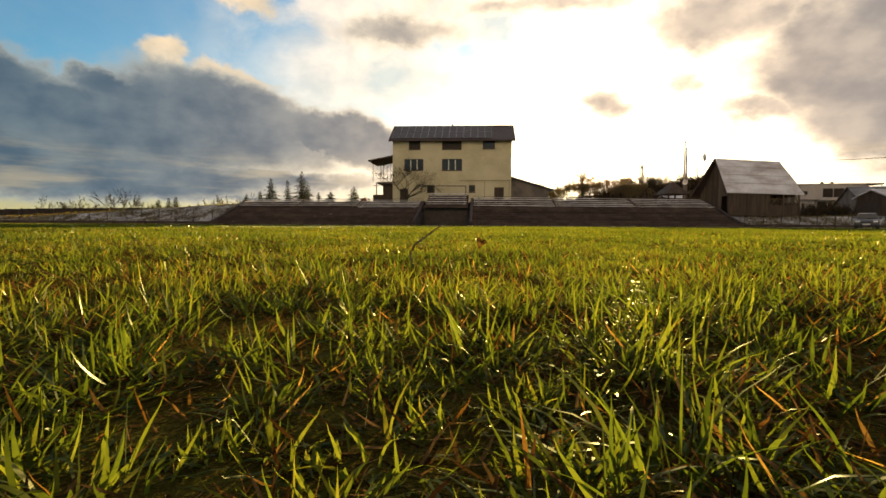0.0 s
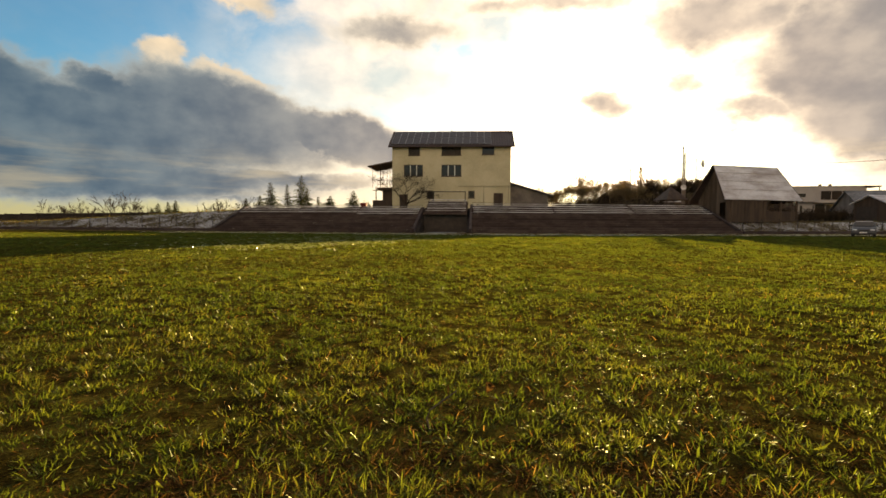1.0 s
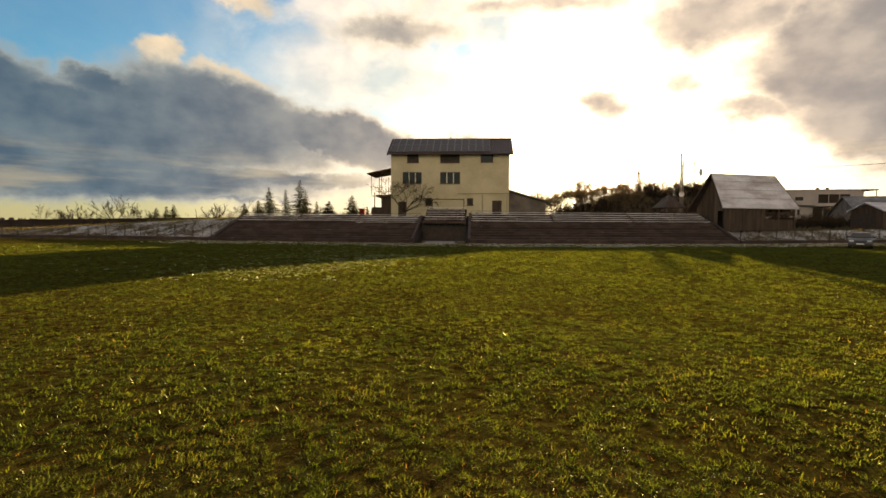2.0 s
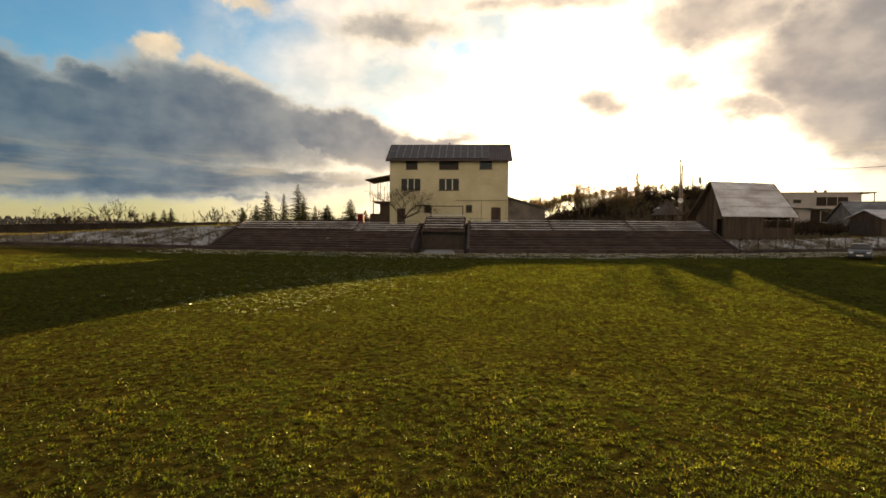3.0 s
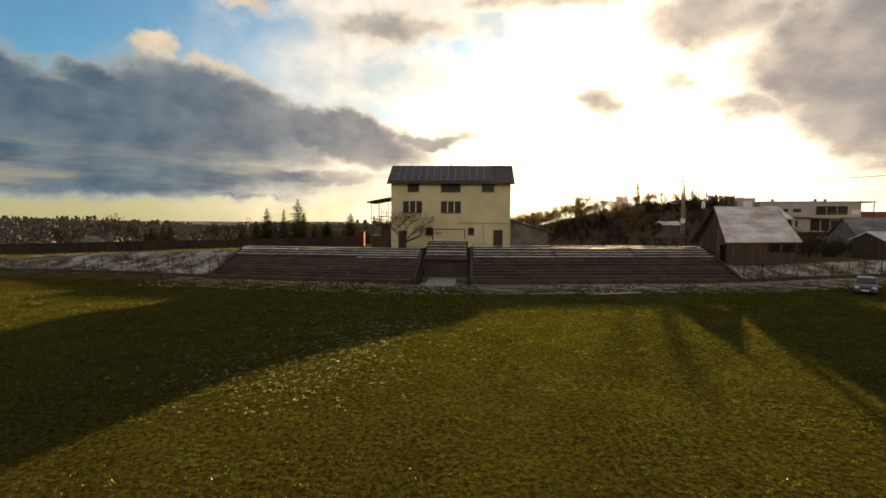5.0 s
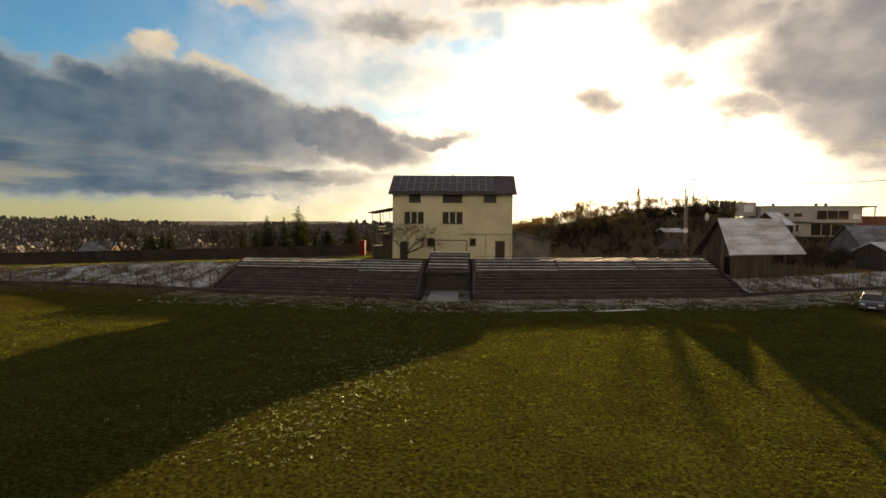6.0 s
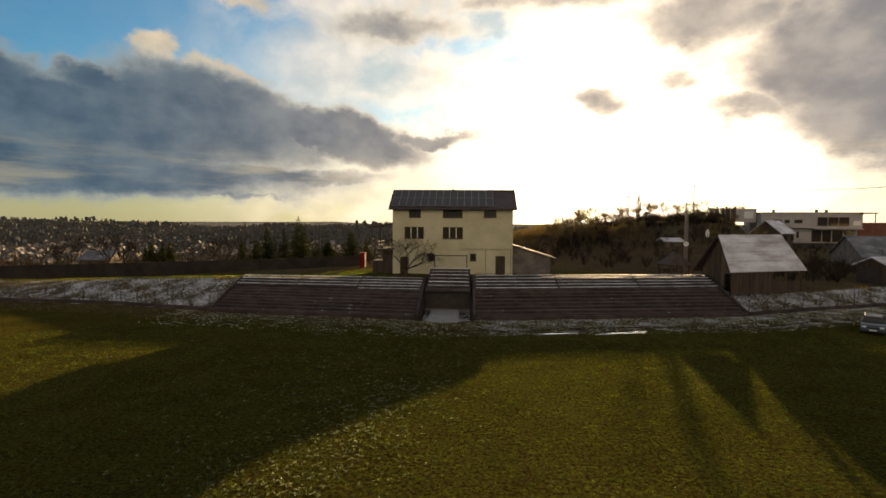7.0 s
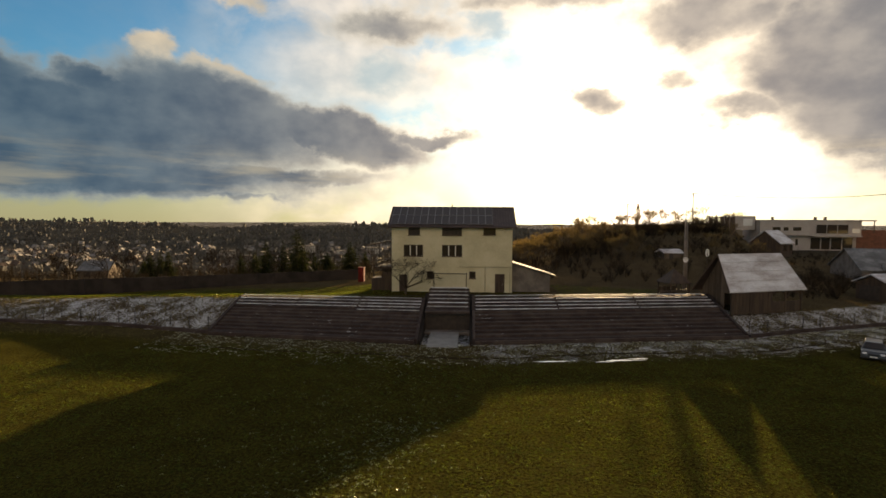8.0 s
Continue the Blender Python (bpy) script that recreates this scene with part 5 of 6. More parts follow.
def build_car():
    heading = math.atan2(-0.79, -0.61)
    car = thing("car", Matrix.Translation((36.4, 40.2, float(height_at(36.4, 40.2)))) @ Matrix.Rotation(heading, 4, "Z") @ Matrix.Scale(0.9, 4), "silver estate car parked on the snowy edge of the field", "car")
    W = 0.86
    # side profile along x: front at +x
    low = [(-2.12, 0.30), (-2.16, 0.62), (-2.10, 0.95), (-1.2, 0.99), (0.85, 0.98), (1.75, 0.84), (2.08, 0.66), (2.12, 0.40), (2.05, 0.22), (-2.0, 0.22)]
    b = Shape()
    c = len(low)
    for y, inset in ((-W, 0.05), (-W + 0.09, 0.0), (W - 0.09, 0.0), (W, 0.05)):
        b.v += [(x * (1 - inset * 0.35), y, 0.22 + (z - 0.22) * (1 - inset * 0.5)) for x, z in low]
    for r in range(3):
        b.f += [(r * c + i, r * c + (i + 1) % c, (r + 1) * c + (i + 1) % c, (r + 1) * c + i) for i in range(c)]
    b.f += [tuple(reversed(range(c))), tuple(3 * c + i for i in range(c))]
    body = part("body", b, M_CAR, car)
    cab = [(-2.02, 0.96), (-1.72, 1.42), (-0.2, 1.48), (0.35, 1.42), (1.12, 0.96)]
    g = Shape()
    c = len(cab)
    for sgn in (-1, 1):
        g.v += [(x, sgn * (W - 0.04 - 0.22 * (z - 0.96) / 0.5), z) for x, z in cab]
    g.f += [tuple(range(c)), tuple(c + i for i in reversed(range(c)))] + [(i, c + i, c + (i + 1) % c, (i + 1) % c) for i in range(c)]
    part("cabin", g, M_CAR, car)
    part("windscreen", Shape().face((1.10, -0.70, 0.985), (1.10, 0.70, 0.985), (0.40, 0.58, 1.405), (0.40, -0.58, 1.405)), M_GLASS, car, m=Matrix.Translation((0.02, 0, 0.012)))
    part("rear_window", Shape().face((-2.0, 0.62, 1.02), (-2.0, -0.62, 1.02), (-1.76, -0.54, 1.38), (-1.76, 0.54, 1.38)), M_GLASS, car, m=Matrix.Translation((-0.02, 0, 0.01)))
    for sgn in (-1, 1):
        for x0, x1, q0, q1 in ((0.05, 0.88, 0.05, 0.36), (-0.85, -0.03, -0.85, -0.03), (-1.80, -0.95, -1.62, -0.95)):
            y0, y1 = sgn * (W - 0.055 + 0.02), sgn * (W - 0.04 - 0.20 + 0.022)
            part("side_window", Shape().face((x0, y0, 1.02), (x1, y0, 1.02), (q1, y1, 1.39), (q0, y1, 1.39)), M_GLASS, car)
        for x in (-1.32, 1.32):
            w = part("wheel", Shape().tube([(x, sgn * (W - 0.19), 0.31), (x, sgn * (W + 0.01), 0.31)], 0.31, 16), M_RUBBER, car, "black tyre")
            part("rim", Shape().tube([(x, sgn * (W + 0.0), 0.31), (x, sgn * (W + 0.02), 0.31)], 0.20, 10), M_ALU, w)
        part("headlight", Shape().block(-0.05, 0.05, -0.17, 0.17, -0.08, 0.08, 0.03), M_LENS, car, m=Matrix.Translation((2.02, sgn * 0.62, 0.66)) @ Matrix.Rotation(radians(-25), 4, "Y"))
        part("mirror", Shape().block(-0.06, 0.06, -0.10, 0.10, -0.06, 0.07, 0.02), M_CAR, car, m=Matrix.Translation((0.75, sgn * (W + 0.06), 1.03)))
    part("grille", Shape().block(-0.02, 0.02, -0.38, 0.38, -0.07, 0.07, 0.02), M_BLACK, car, m=Matrix.Translation((2.095, 0, 0.60)))
    part("bumper", Shape().block(-0.06, 0.06, -0.84, 0.84, -0.09, 0.09, 0.03), M_BLACK, car, m=Matrix.Translation((2.09, 0, 0.33)))
    part("plate", Shape().box(-0.01, 0.01, -0.26, 0.26, -0.055, 0.055), M_DISH, car, "plain white plate", m=Matrix.Translation((2.165, 0, 0.42)))


build_car()


# scrub on the wooded slope
def slope_brush():
    rng = random.Random(5)
    places = []
    while len(places) < 480:
        y = 68 + 72 * rng.random() ** 0.9
        x = rng.uniform(9, 88)
        if x < 9 + (y - 66) * 0.02 or (40 < x < 46 and 88 < y < 95) or (59 < x < 72 and 88 < y < 102):
            continue
        if y < 82 and rng.random() < 0.75 and x < 40:
            continue
        if 27 < x < 41 and y < 66:
            continue
        if x > 66 and y < 84:
            continue
        small = 0.5 if (x > 62 and y > 80) or y > 104 else 1.0
        places.append((x, y, float(height_at(x, y)), small * (rng.uniform(1.1, 2.8) + (rng.random() < 0.10) * rng.uniform(1, 2.5))))
    for k in range(170):
        x = rng.uniform(22, 62)
        y = 108 + 10 * (x - 22) / 40 + rng.uniform(-3, 6)
        places.append((x, y, float(height_at(x, y)), rng.uniform(2.0, 4.2)))
    for k in range(150):
        x, y = rng.uniform(36, 64), rng.uniform(117, 131)
        places.append((x, y, float(height_at(x, y)), rng.uniform(1.3, 2.4)))
    lone("slope_brush", brush_mesh(places, rng), M_HEDGE, "brown leafless scrub covering the slope", "brush", kind="stuff")
    places = []
    for k in range(120):
        x = rng.uniform(42, 60)
        y = rng.uniform(62, 80)
        places.append((x, y, float(height_at(x, y)), rng.uniform(0.8, 2.2)))
    lone("yard_brush", brush_mesh(places, rng, (7, 11)), M_HEDGE, "low leafless bushes round the yard", "brush", kind="stuff")


slope_brush()


def wood_tree(seed, m, label):
    """A bare tree 8 m tall: limbs that fork five times and end in sprays of fine twigs."""
    rng = random.Random(seed)
    tree = thing("bare_tree", m, label, "tree", "trees on the slope")
    lean = rng.uniform(-0.3, 0.3)
    fork = rng.uniform(1.0, 2.0)
    part("trunk", Shape().tube([(0, 0, -0.4), (lean * 0.3, 0.03, fork * 0.5), (lean, 0, fork)], [0.17, 0.13, 0.11], 7), M_BARK, tree, smooth=True)
    c = Shape()
    ends = []

    def grow(p, d, length, radius, depth):
        path, radii = [p], [radius]
        steps = 3 if depth > 2 else 2
        for i in range(steps):
            d = (d + Vector((rng.gauss(0, 0.14), rng.gauss(0, 0.14), rng.gauss(0, 0.08) + 0.06))).normalized()
            p = p + d * (length / steps)
            path.append(p)
            radii.append(max(0.016, radius * (1 - 0.4 * (i + 1) / steps)))
        c.tube(path, radii, 4 if depth > 3 else 3 if depth > 0 else 2, False)
        if depth <= 2:
            ends.extend((q, d, length) for q in path[1:])
        if depth == 0:
            return
        for k in range(rng.choice((2, 3, 3) if depth > 1 else (2, 2, 3))):
            side = Vector((rng.gauss(0, 1), rng.gauss(0, 1), rng.gauss(0, 0.45))).normalized()
            grow(path[-1] if k < 2 else path[-2], (d + side * rng.uniform(0.38, 0.66) + Vector((0, 0, 0.16))).normalized(), length * rng.uniform(0.62, 0.82), radii[-1] * rng.uniform(0.6, 0.8), depth - 1)

    for k in range(4):
        a = 2 * math.pi * (k + rng.random() * 0.6) / 4
        grow(Vector((lean, 0, fork * (0.8 + 0.2 * rng.random()))), Vector((math.cos(a) * 0.42, math.sin(a) * 0.42, 1.0)).normalized(), rng.uniform(1.7, 2.2), 0.075, 4)
    for p, d, length in ends:
        for k in range(2):
            way = (d + Vector((rng.gauss(0, 0.55), rng.gauss(0, 0.55), rng.gauss(0.15, 0.4)))).normalized()
            side = way.cross(Vector((rng.gauss(0, 1), rng.gauss(0, 1), 0.2))).normalized() * 0.019
            c.face(p - side, p + side, p + way * rng.uniform(0.35, 0.8))
    part("crown", c, M_TWIG, tree)
    return tree


def slim_tree(x, y, top):
    """A narrow tree of upright twigs round a straight stem."""
    rng = random.Random(8)
    z = float(height_at(x, y))
    tall = top - z
    tree = thing("slim_tree", Matrix.Translation((x, y, z)), "slim bare tree of upright twigs, added on the crest to shade the turf", "tree")
    part("trunk", Shape().tube([(0, 0, -0.3), (0.05, 0, tall * 0.5), (0, 0.03, tall * 0.97)], [0.16, 0.10, 0.02], 6), M_BARK, tree, smooth=True)
    c = Shape()
    for k in range(1100):
        u = rng.random()
        a = rng.uniform(0, 2 * math.pi)
        r = 0.62 * math.sin(math.pi * min(1.0, 0.25 + 0.72 * u)) * math.sqrt(rng.random())
        p = Vector((r * math.cos(a), r * math.sin(a), tall * (0.22 + 0.70 * u)))
        way = Vector((0.35 * math.cos(a) + rng.gauss(0, 0.15), 0.35 * math.sin(a) + rng.gauss(0, 0.15), 1.0)).normalized()
        side = way.cross(Vector((rng.gauss(0, 1), rng.gauss(0, 1), 0.2))).normalized() * 0.018
        c.face(p - side, p + side, p + way * rng.uniform(0.4, 0.9))
    part("crown", c, M_TWIG, tree)


# added as a narrow, dense caster for the soft shadow band on the field
slim_tree(45.35, 125.0, 16.0)


def slope_trees():
    rng = random.Random(77)
    kinds = []

    def fit_in(x, y, top):
        """The size of a tree that ends at that height."""
        return (top - float(height_at(x, y))) / 7.7

    spots = [(27.0, 106.0, fit_in(27, 106, 11.8)), (88.0, 160.0, 1.0), (100.0, 160.0, 1.0)]
    while len(spots) < 98:
        x, y = (rng.uniform(11, 40), rng.uniform(92, 118)) if len(spots) < 46 else (rng.uniform(9, 66), rng.uniform(86, 133))
        if (36 < x < 46 and y < 98) or (59 < x < 74 and y < 112) or any(math.hypot(x - a, y - b) < 1.9 for a, b, k in spots):
            continue
        # the sun clears the crowns
        size = fit_in(x, y, min(14.6, 0.138 * (y - 31)) + (1.0 if 40 < x < 58 and y > 115 else 0.25))
        if size > 0.25:
            spots.append((x, y, min(0.95, size) * rng.uniform(0.72, 1.0)))
    # those behind the crest, their crowns against the sky
    spots += [(x, y, fit_in(x, y, top)) for x, y, top in ((51.6, 150, 13.2), (53.8, 151, 14.4), (55.9, 150, 16.4), (58.3, 152, 14.8), (60.2, 150, 16.0), (62.6, 151, 14.2), (64.6, 150, 15.4), (70.4, 152, 15.2), (72.2, 150, 16.8), (80.3, 150, 15.0))]
    for i, (x, y, size) in enumerate(spots):
        m = Matrix.Translation((x, y, float(height_at(x, y)))) @ Matrix.Rotation(rng.uniform(0, 6.28), 4, "Z") @ Matrix.Scale(size, 4)
        if i < 7:
            kinds.append(wood_tree(40 + i, m, "leafless tree with a fine brown crown on the slope"))
        else:
            made = copy_thing(kinds[i % 7], Matrix.Identity(4))
            made.matrix_basis = m


slope_trees()


# fence of uneven boards on the crest of the slope
crest_fence = thing("crest_fence", Matrix.Translation((61.8, 124.0, 0)), "dark uneven board fence on the crest of the slope", "fence")
for i in range(16):
    top = 12.75 - 0.018 * i + 0.16 * math.sin(i * 2.7) + (0.25 if i % 5 == 0 else 0.0)
    part("board", Shape().box(0.44 * i, 0.44 * i + (0.40 if i % 3 else 0.30), -0.03, 0.03, float(height_at(61.8 + 0.44 * i, 124)) - 0.3, top), M_DARK_WOOD, crest_fence)
for z in (11.3, 12.2):
    part("rail", Shape().box(-0.1, 7.1, 0.032, 0.09, z, z + 0.1), M_DARK_WOOD, crest_fence)

# ---- to the left: boundary wall, firs, town in the valley ----


def build_boundary():
    line = [(-70, 64.5, 1.9), (-61, 65.3, 2.15), (-46.4, 69.0, 2.42), (-30, 73, 2.75), (-14, 76, 3.3)]
    wall = thing("boundary_wall", Matrix.Identity(4), "dark concrete panel wall behind the grass bank", "wall")
    for (ax, ay, az), (bx, by, bz) in zip(line, line[1:]):
        n = max(1, round(math.hypot(bx - ax, by - ay) / 2.5))
        for i in range(n):
            p, q = Vector((ax, ay, az)).lerp(Vector((bx, by, bz)), i / n), Vector((ax, ay, az)).lerp(Vector((bx, by, bz)), (i + 1) / n)
            d = q - p
            m = Matrix.Translation((p.x, p.y, 0)) @ Matrix.Rotation(math.atan2(d.y, d.x), 4, "Z")
            l = math.hypot(d.x, d.y)
            part("panel", Shape().box(0.09, l - 0.09, -0.05, 0.05, p.z - 2.9, (p.z + q.z) / 2, m), M_WALL_DARK, wall)
            part("post", Shape().block(-0.09, 0.09, -0.09, 0.09, p.z - 2.9, p.z + 0.10, 0.02, m), M_WALL_DARK, wall)


build_boundary()
gate = thing("red_cabin", Matrix.Translation((-13.4, 71.5, float(height_at(-13.4, 71.5)))), "small red painted metal cabin beside the wall", "cabin")
part("cabin_body", Shape().block(-0.42, 0.42, -0.5, 0.5, -0.1, 2.1, 0.03), M_RED, gate)
part("cabin_roof", Shape().block(-0.5, 0.5, -0.58, 0.58, 2.1, 2.2, 0.02), M_RED, gate)
part("cabin_door", Shape().block(-0.3, 0.3, -0.53, -0.502, 0.05, 1.9, 0.01), M_RED, gate)
post = thing("utility_pole", Matrix.Translation((-11.6, 72.0, 2.0)), "short dark timber pole beside the balcony", "utility pole", "utility poles")
part("shaft", Shape().tube([(0, 0, -0.5), (0, 0, 4.6)], [0.10, 0.08], 7), M_BARK, post)
part("crossarm", Shape().box(-0.5, 0.5, -0.04, 0.04, 4.0, 4.1), M_BARK, post)


def fir(x, y, top, seed, wide=0.22, label="dark green fir tree with drooping branches"):
    rng = random.Random(seed)
    z = float(height_at(x, y)) - 0.1
    tall = top - z
    tree = thing("fir_tree", Matrix.Translation((x, y, z)), label, "fir tree", "firs behind the wall")
    part("trunk", Shape().tube([(0, 0, -0.3), (0, 0, tall * 0.5), (0, 0, tall * 0.99)], [tall * 0.022, tall * 0.014, 0.015], 6), M_BARK, tree)
    v, f = [], []

    def tri(a, b, c):
        k = len(v)
        v.extend([tuple(a), tuple(b), tuple(c)])
        f.append((k, k + 1, k + 2))

    h = tall * 0.06
    while h < tall * 0.985:
        u = h / tall
        reach = tall * wide * 1.75 * (1 - u) ** 0.78 * rng.uniform(0.85, 1.15) + 0.12
        n = max(4, int(9 * (1 - u) + 4))
        for i in range(n):
            a = 2 * math.pi * (i + rng.random() * 0.8) / n
            r = reach * rng.uniform(0.42, 1.18)
            out = Vector((math.cos(a), math.sin(a), 0))
            side = Vector((-out.y, out.x, 0))
            segs = max(2, int(r / 0.22))
            droop = rng.uniform(0.10, 0.34)
            last = Vector((0, 0, h))
            for s in range(1, segs + 1):
                q = s / segs
                p = Vector((0, 0, h)) + out * r * q + Vector((0, 0, 0.16 * r * q - droop * r * q * q))
                w = (0.10 + 0.19 * (1 - q)) * (0.65 + 0.30 * r)
                for sgn in (-1, 1):
                    tip = last.lerp(p, 0.7) + side * sgn * w * rng.uniform(0.8, 1.8) + out * w * 0.6 + Vector((0, 0, -w * rng.uniform(0.2, 1.0)))
                    tri(last, p, tip)
                    tip2 = p + side * sgn * w * 0.5 + Vector((0, 0, -w * rng.uniform(0.6, 1.5)))
                    tri(last.lerp(p, 0.3), p, tip2)
                last = p
        h += tall * 0.036 * (1.25 - 0.55 * u)
    me = bpy.data.meshes.new("crown")
    me.from_pydata(v, [], f)
    me.update()
    part("crown", me, M_FIR, tree)
    return tree


for i, (x, y, top, wide) in enumerate(((-30.9, 78.0, 7.9, 0.21), (-27.9, 84.5, 9.7, 0.23), (-19.3, 88.4, 7.2, 0.26), (-33.4, 79.5, 5.7, 0.23), (-28.8, 80.0, 7.7, 0.13), (-21.2, 80.0, 5.7, 0.36),
                                       (-23.5, 80.5, 5.6, 0.15), (-36.1, 80.0, 5.2, 0.2), (-26.0, 82.0, 7.2, 0.17), (-17.2, 92, 5.2, 0.2), (-56.5, 86.5, 4.6, 0.24), (-55.0, 87.3, 4.9, 0.20), (-53.2, 86.8, 5.2, 0.22), (-58.0, 87.0, 3.6, 0.25))):
    fir(x, y, top, 100 + i, wide, "dark green fir tree with drooping branches" if i < 10 else "dense dark thuja tree beyond the wall")
for i, (x, y, tall, lean) in enumerate(((-65.3, 87.0, 8.2, 0.1), (-62.2, 86.0, 6.6, 0.25), (-74.0, 88.0, 6.2, 0.0), (-80.0, 92, 5.8, 0.0), (-86.0, 95, 7.0, 0.0), (-47.0, 90.0, 6.0, 0.0), (-42.5, 94.0, 6.5, 0.0),
                                        (-92.0, 110, 9.0, 0.0), (-70.0, 105, 7.5, 0.0), (-38.0, 100, 6.5, 0.0), (-56.0, 112, 8.0, 0.0), (-31.0, 106, 6.5, 0.0))):
    bare_tree("bare_tree", x, y, tall, 70 + i, "leafless garden tree beyond the wall", 5, 0.22, 0.6, 0.12, 0.022, "trees beyond the wall", lean=lean, least=0.022)
bare_tree("fruit_tree", -4.6, 55.2, 6.4, 7, "bare spreading fruit tree in front of the house", 6, 0.13, 1.0, 0.04, 0.022, z=2.35, least=0.009, reach=0.36, kids=(2, 4))
gabled("outbuilding", Matrix.Translation((-80.0, 98.0, float(height_at(-78, 98)) + 0.2)) @ Matrix.Rotation(radians(6), 4, "Z"), 6.0, 5.0, 1.7, 3.3, M_PLANK, M_GREY_ROOF,
       "outbuilding with a grey frosted roof in the gardens", "shed", [("front", 1.5, 2.4, 0.2, 1.3, M_SHUTTER, "door")])


def garden_brush():
    rng = random.Random(9)
    places = []
    for k in range(620):
        y = 76 + 120 * rng.random() ** 1.5
        x = rng.uniform(-120, -8) * (0.75 + y / 300)
        places.append((x, y, float(height_at(x, y)), rng.uniform(1.2, 3.4)))
    for k in range(230):
        y = rng.uniform(104, 250)
        x = -y * rng.uniform(0.12, 1.0)
        places.append((x, y, float(height_at(x, y)), rng.uniform(4.0, 7.5)))
    lone("garden_brush", brush_mesh(places, rng, (6, 10)), M_HEDGE, "brown leafless gardens and hedges beyond the wall", "brush", kind="stuff")


garden_brush()


# ---- the town ----
def far_house_mesh(kind, w, d, e, r):
    wall, roof = Shape(), Shape()
    o = [(0, -3), (d, -3), (d, e), (d / 2, r), (0, e)] if r > e else [(0, -3), (d, -3), (d, e), (d / 2, e + 0.02), (0, e)]
    wall.v += [(x, y - d / 2, z) for x in (-w / 2, w / 2) for y, z in o]
    wall.f += [(4, 3, 2, 1, 0), (5, 6, 7, 8, 9)] + [(i, (i + 1) % 5, 5 + (i + 1) % 5, 5 + i) for i in range(5)]
    t = 0.4
    for sgn in (-1, 1):
        a = [(-w / 2 - t, sgn * (d / 2 + t), e - t * (r - e) / (d / 2)), (w / 2 + t, sgn * (d / 2 + t), e - t * (r - e) / (d / 2)), (w / 2 + t, 0, r + 0.05), (-w / 2 - t, 0, r + 0.05)]
        k = len(roof.v)
        roof.v += a + [(x, y, z + 0.3) for x, y, z in a]
        roof.f += [(k, k + 1, k + 2, k + 3), (k + 4, k + 5, k + 6, k + 7)] + [(k + i, k + (i + 1) % 4, k + 4 + (i + 1) % 4, k + 4 + i) for i in range(4)]
    return wall, roof


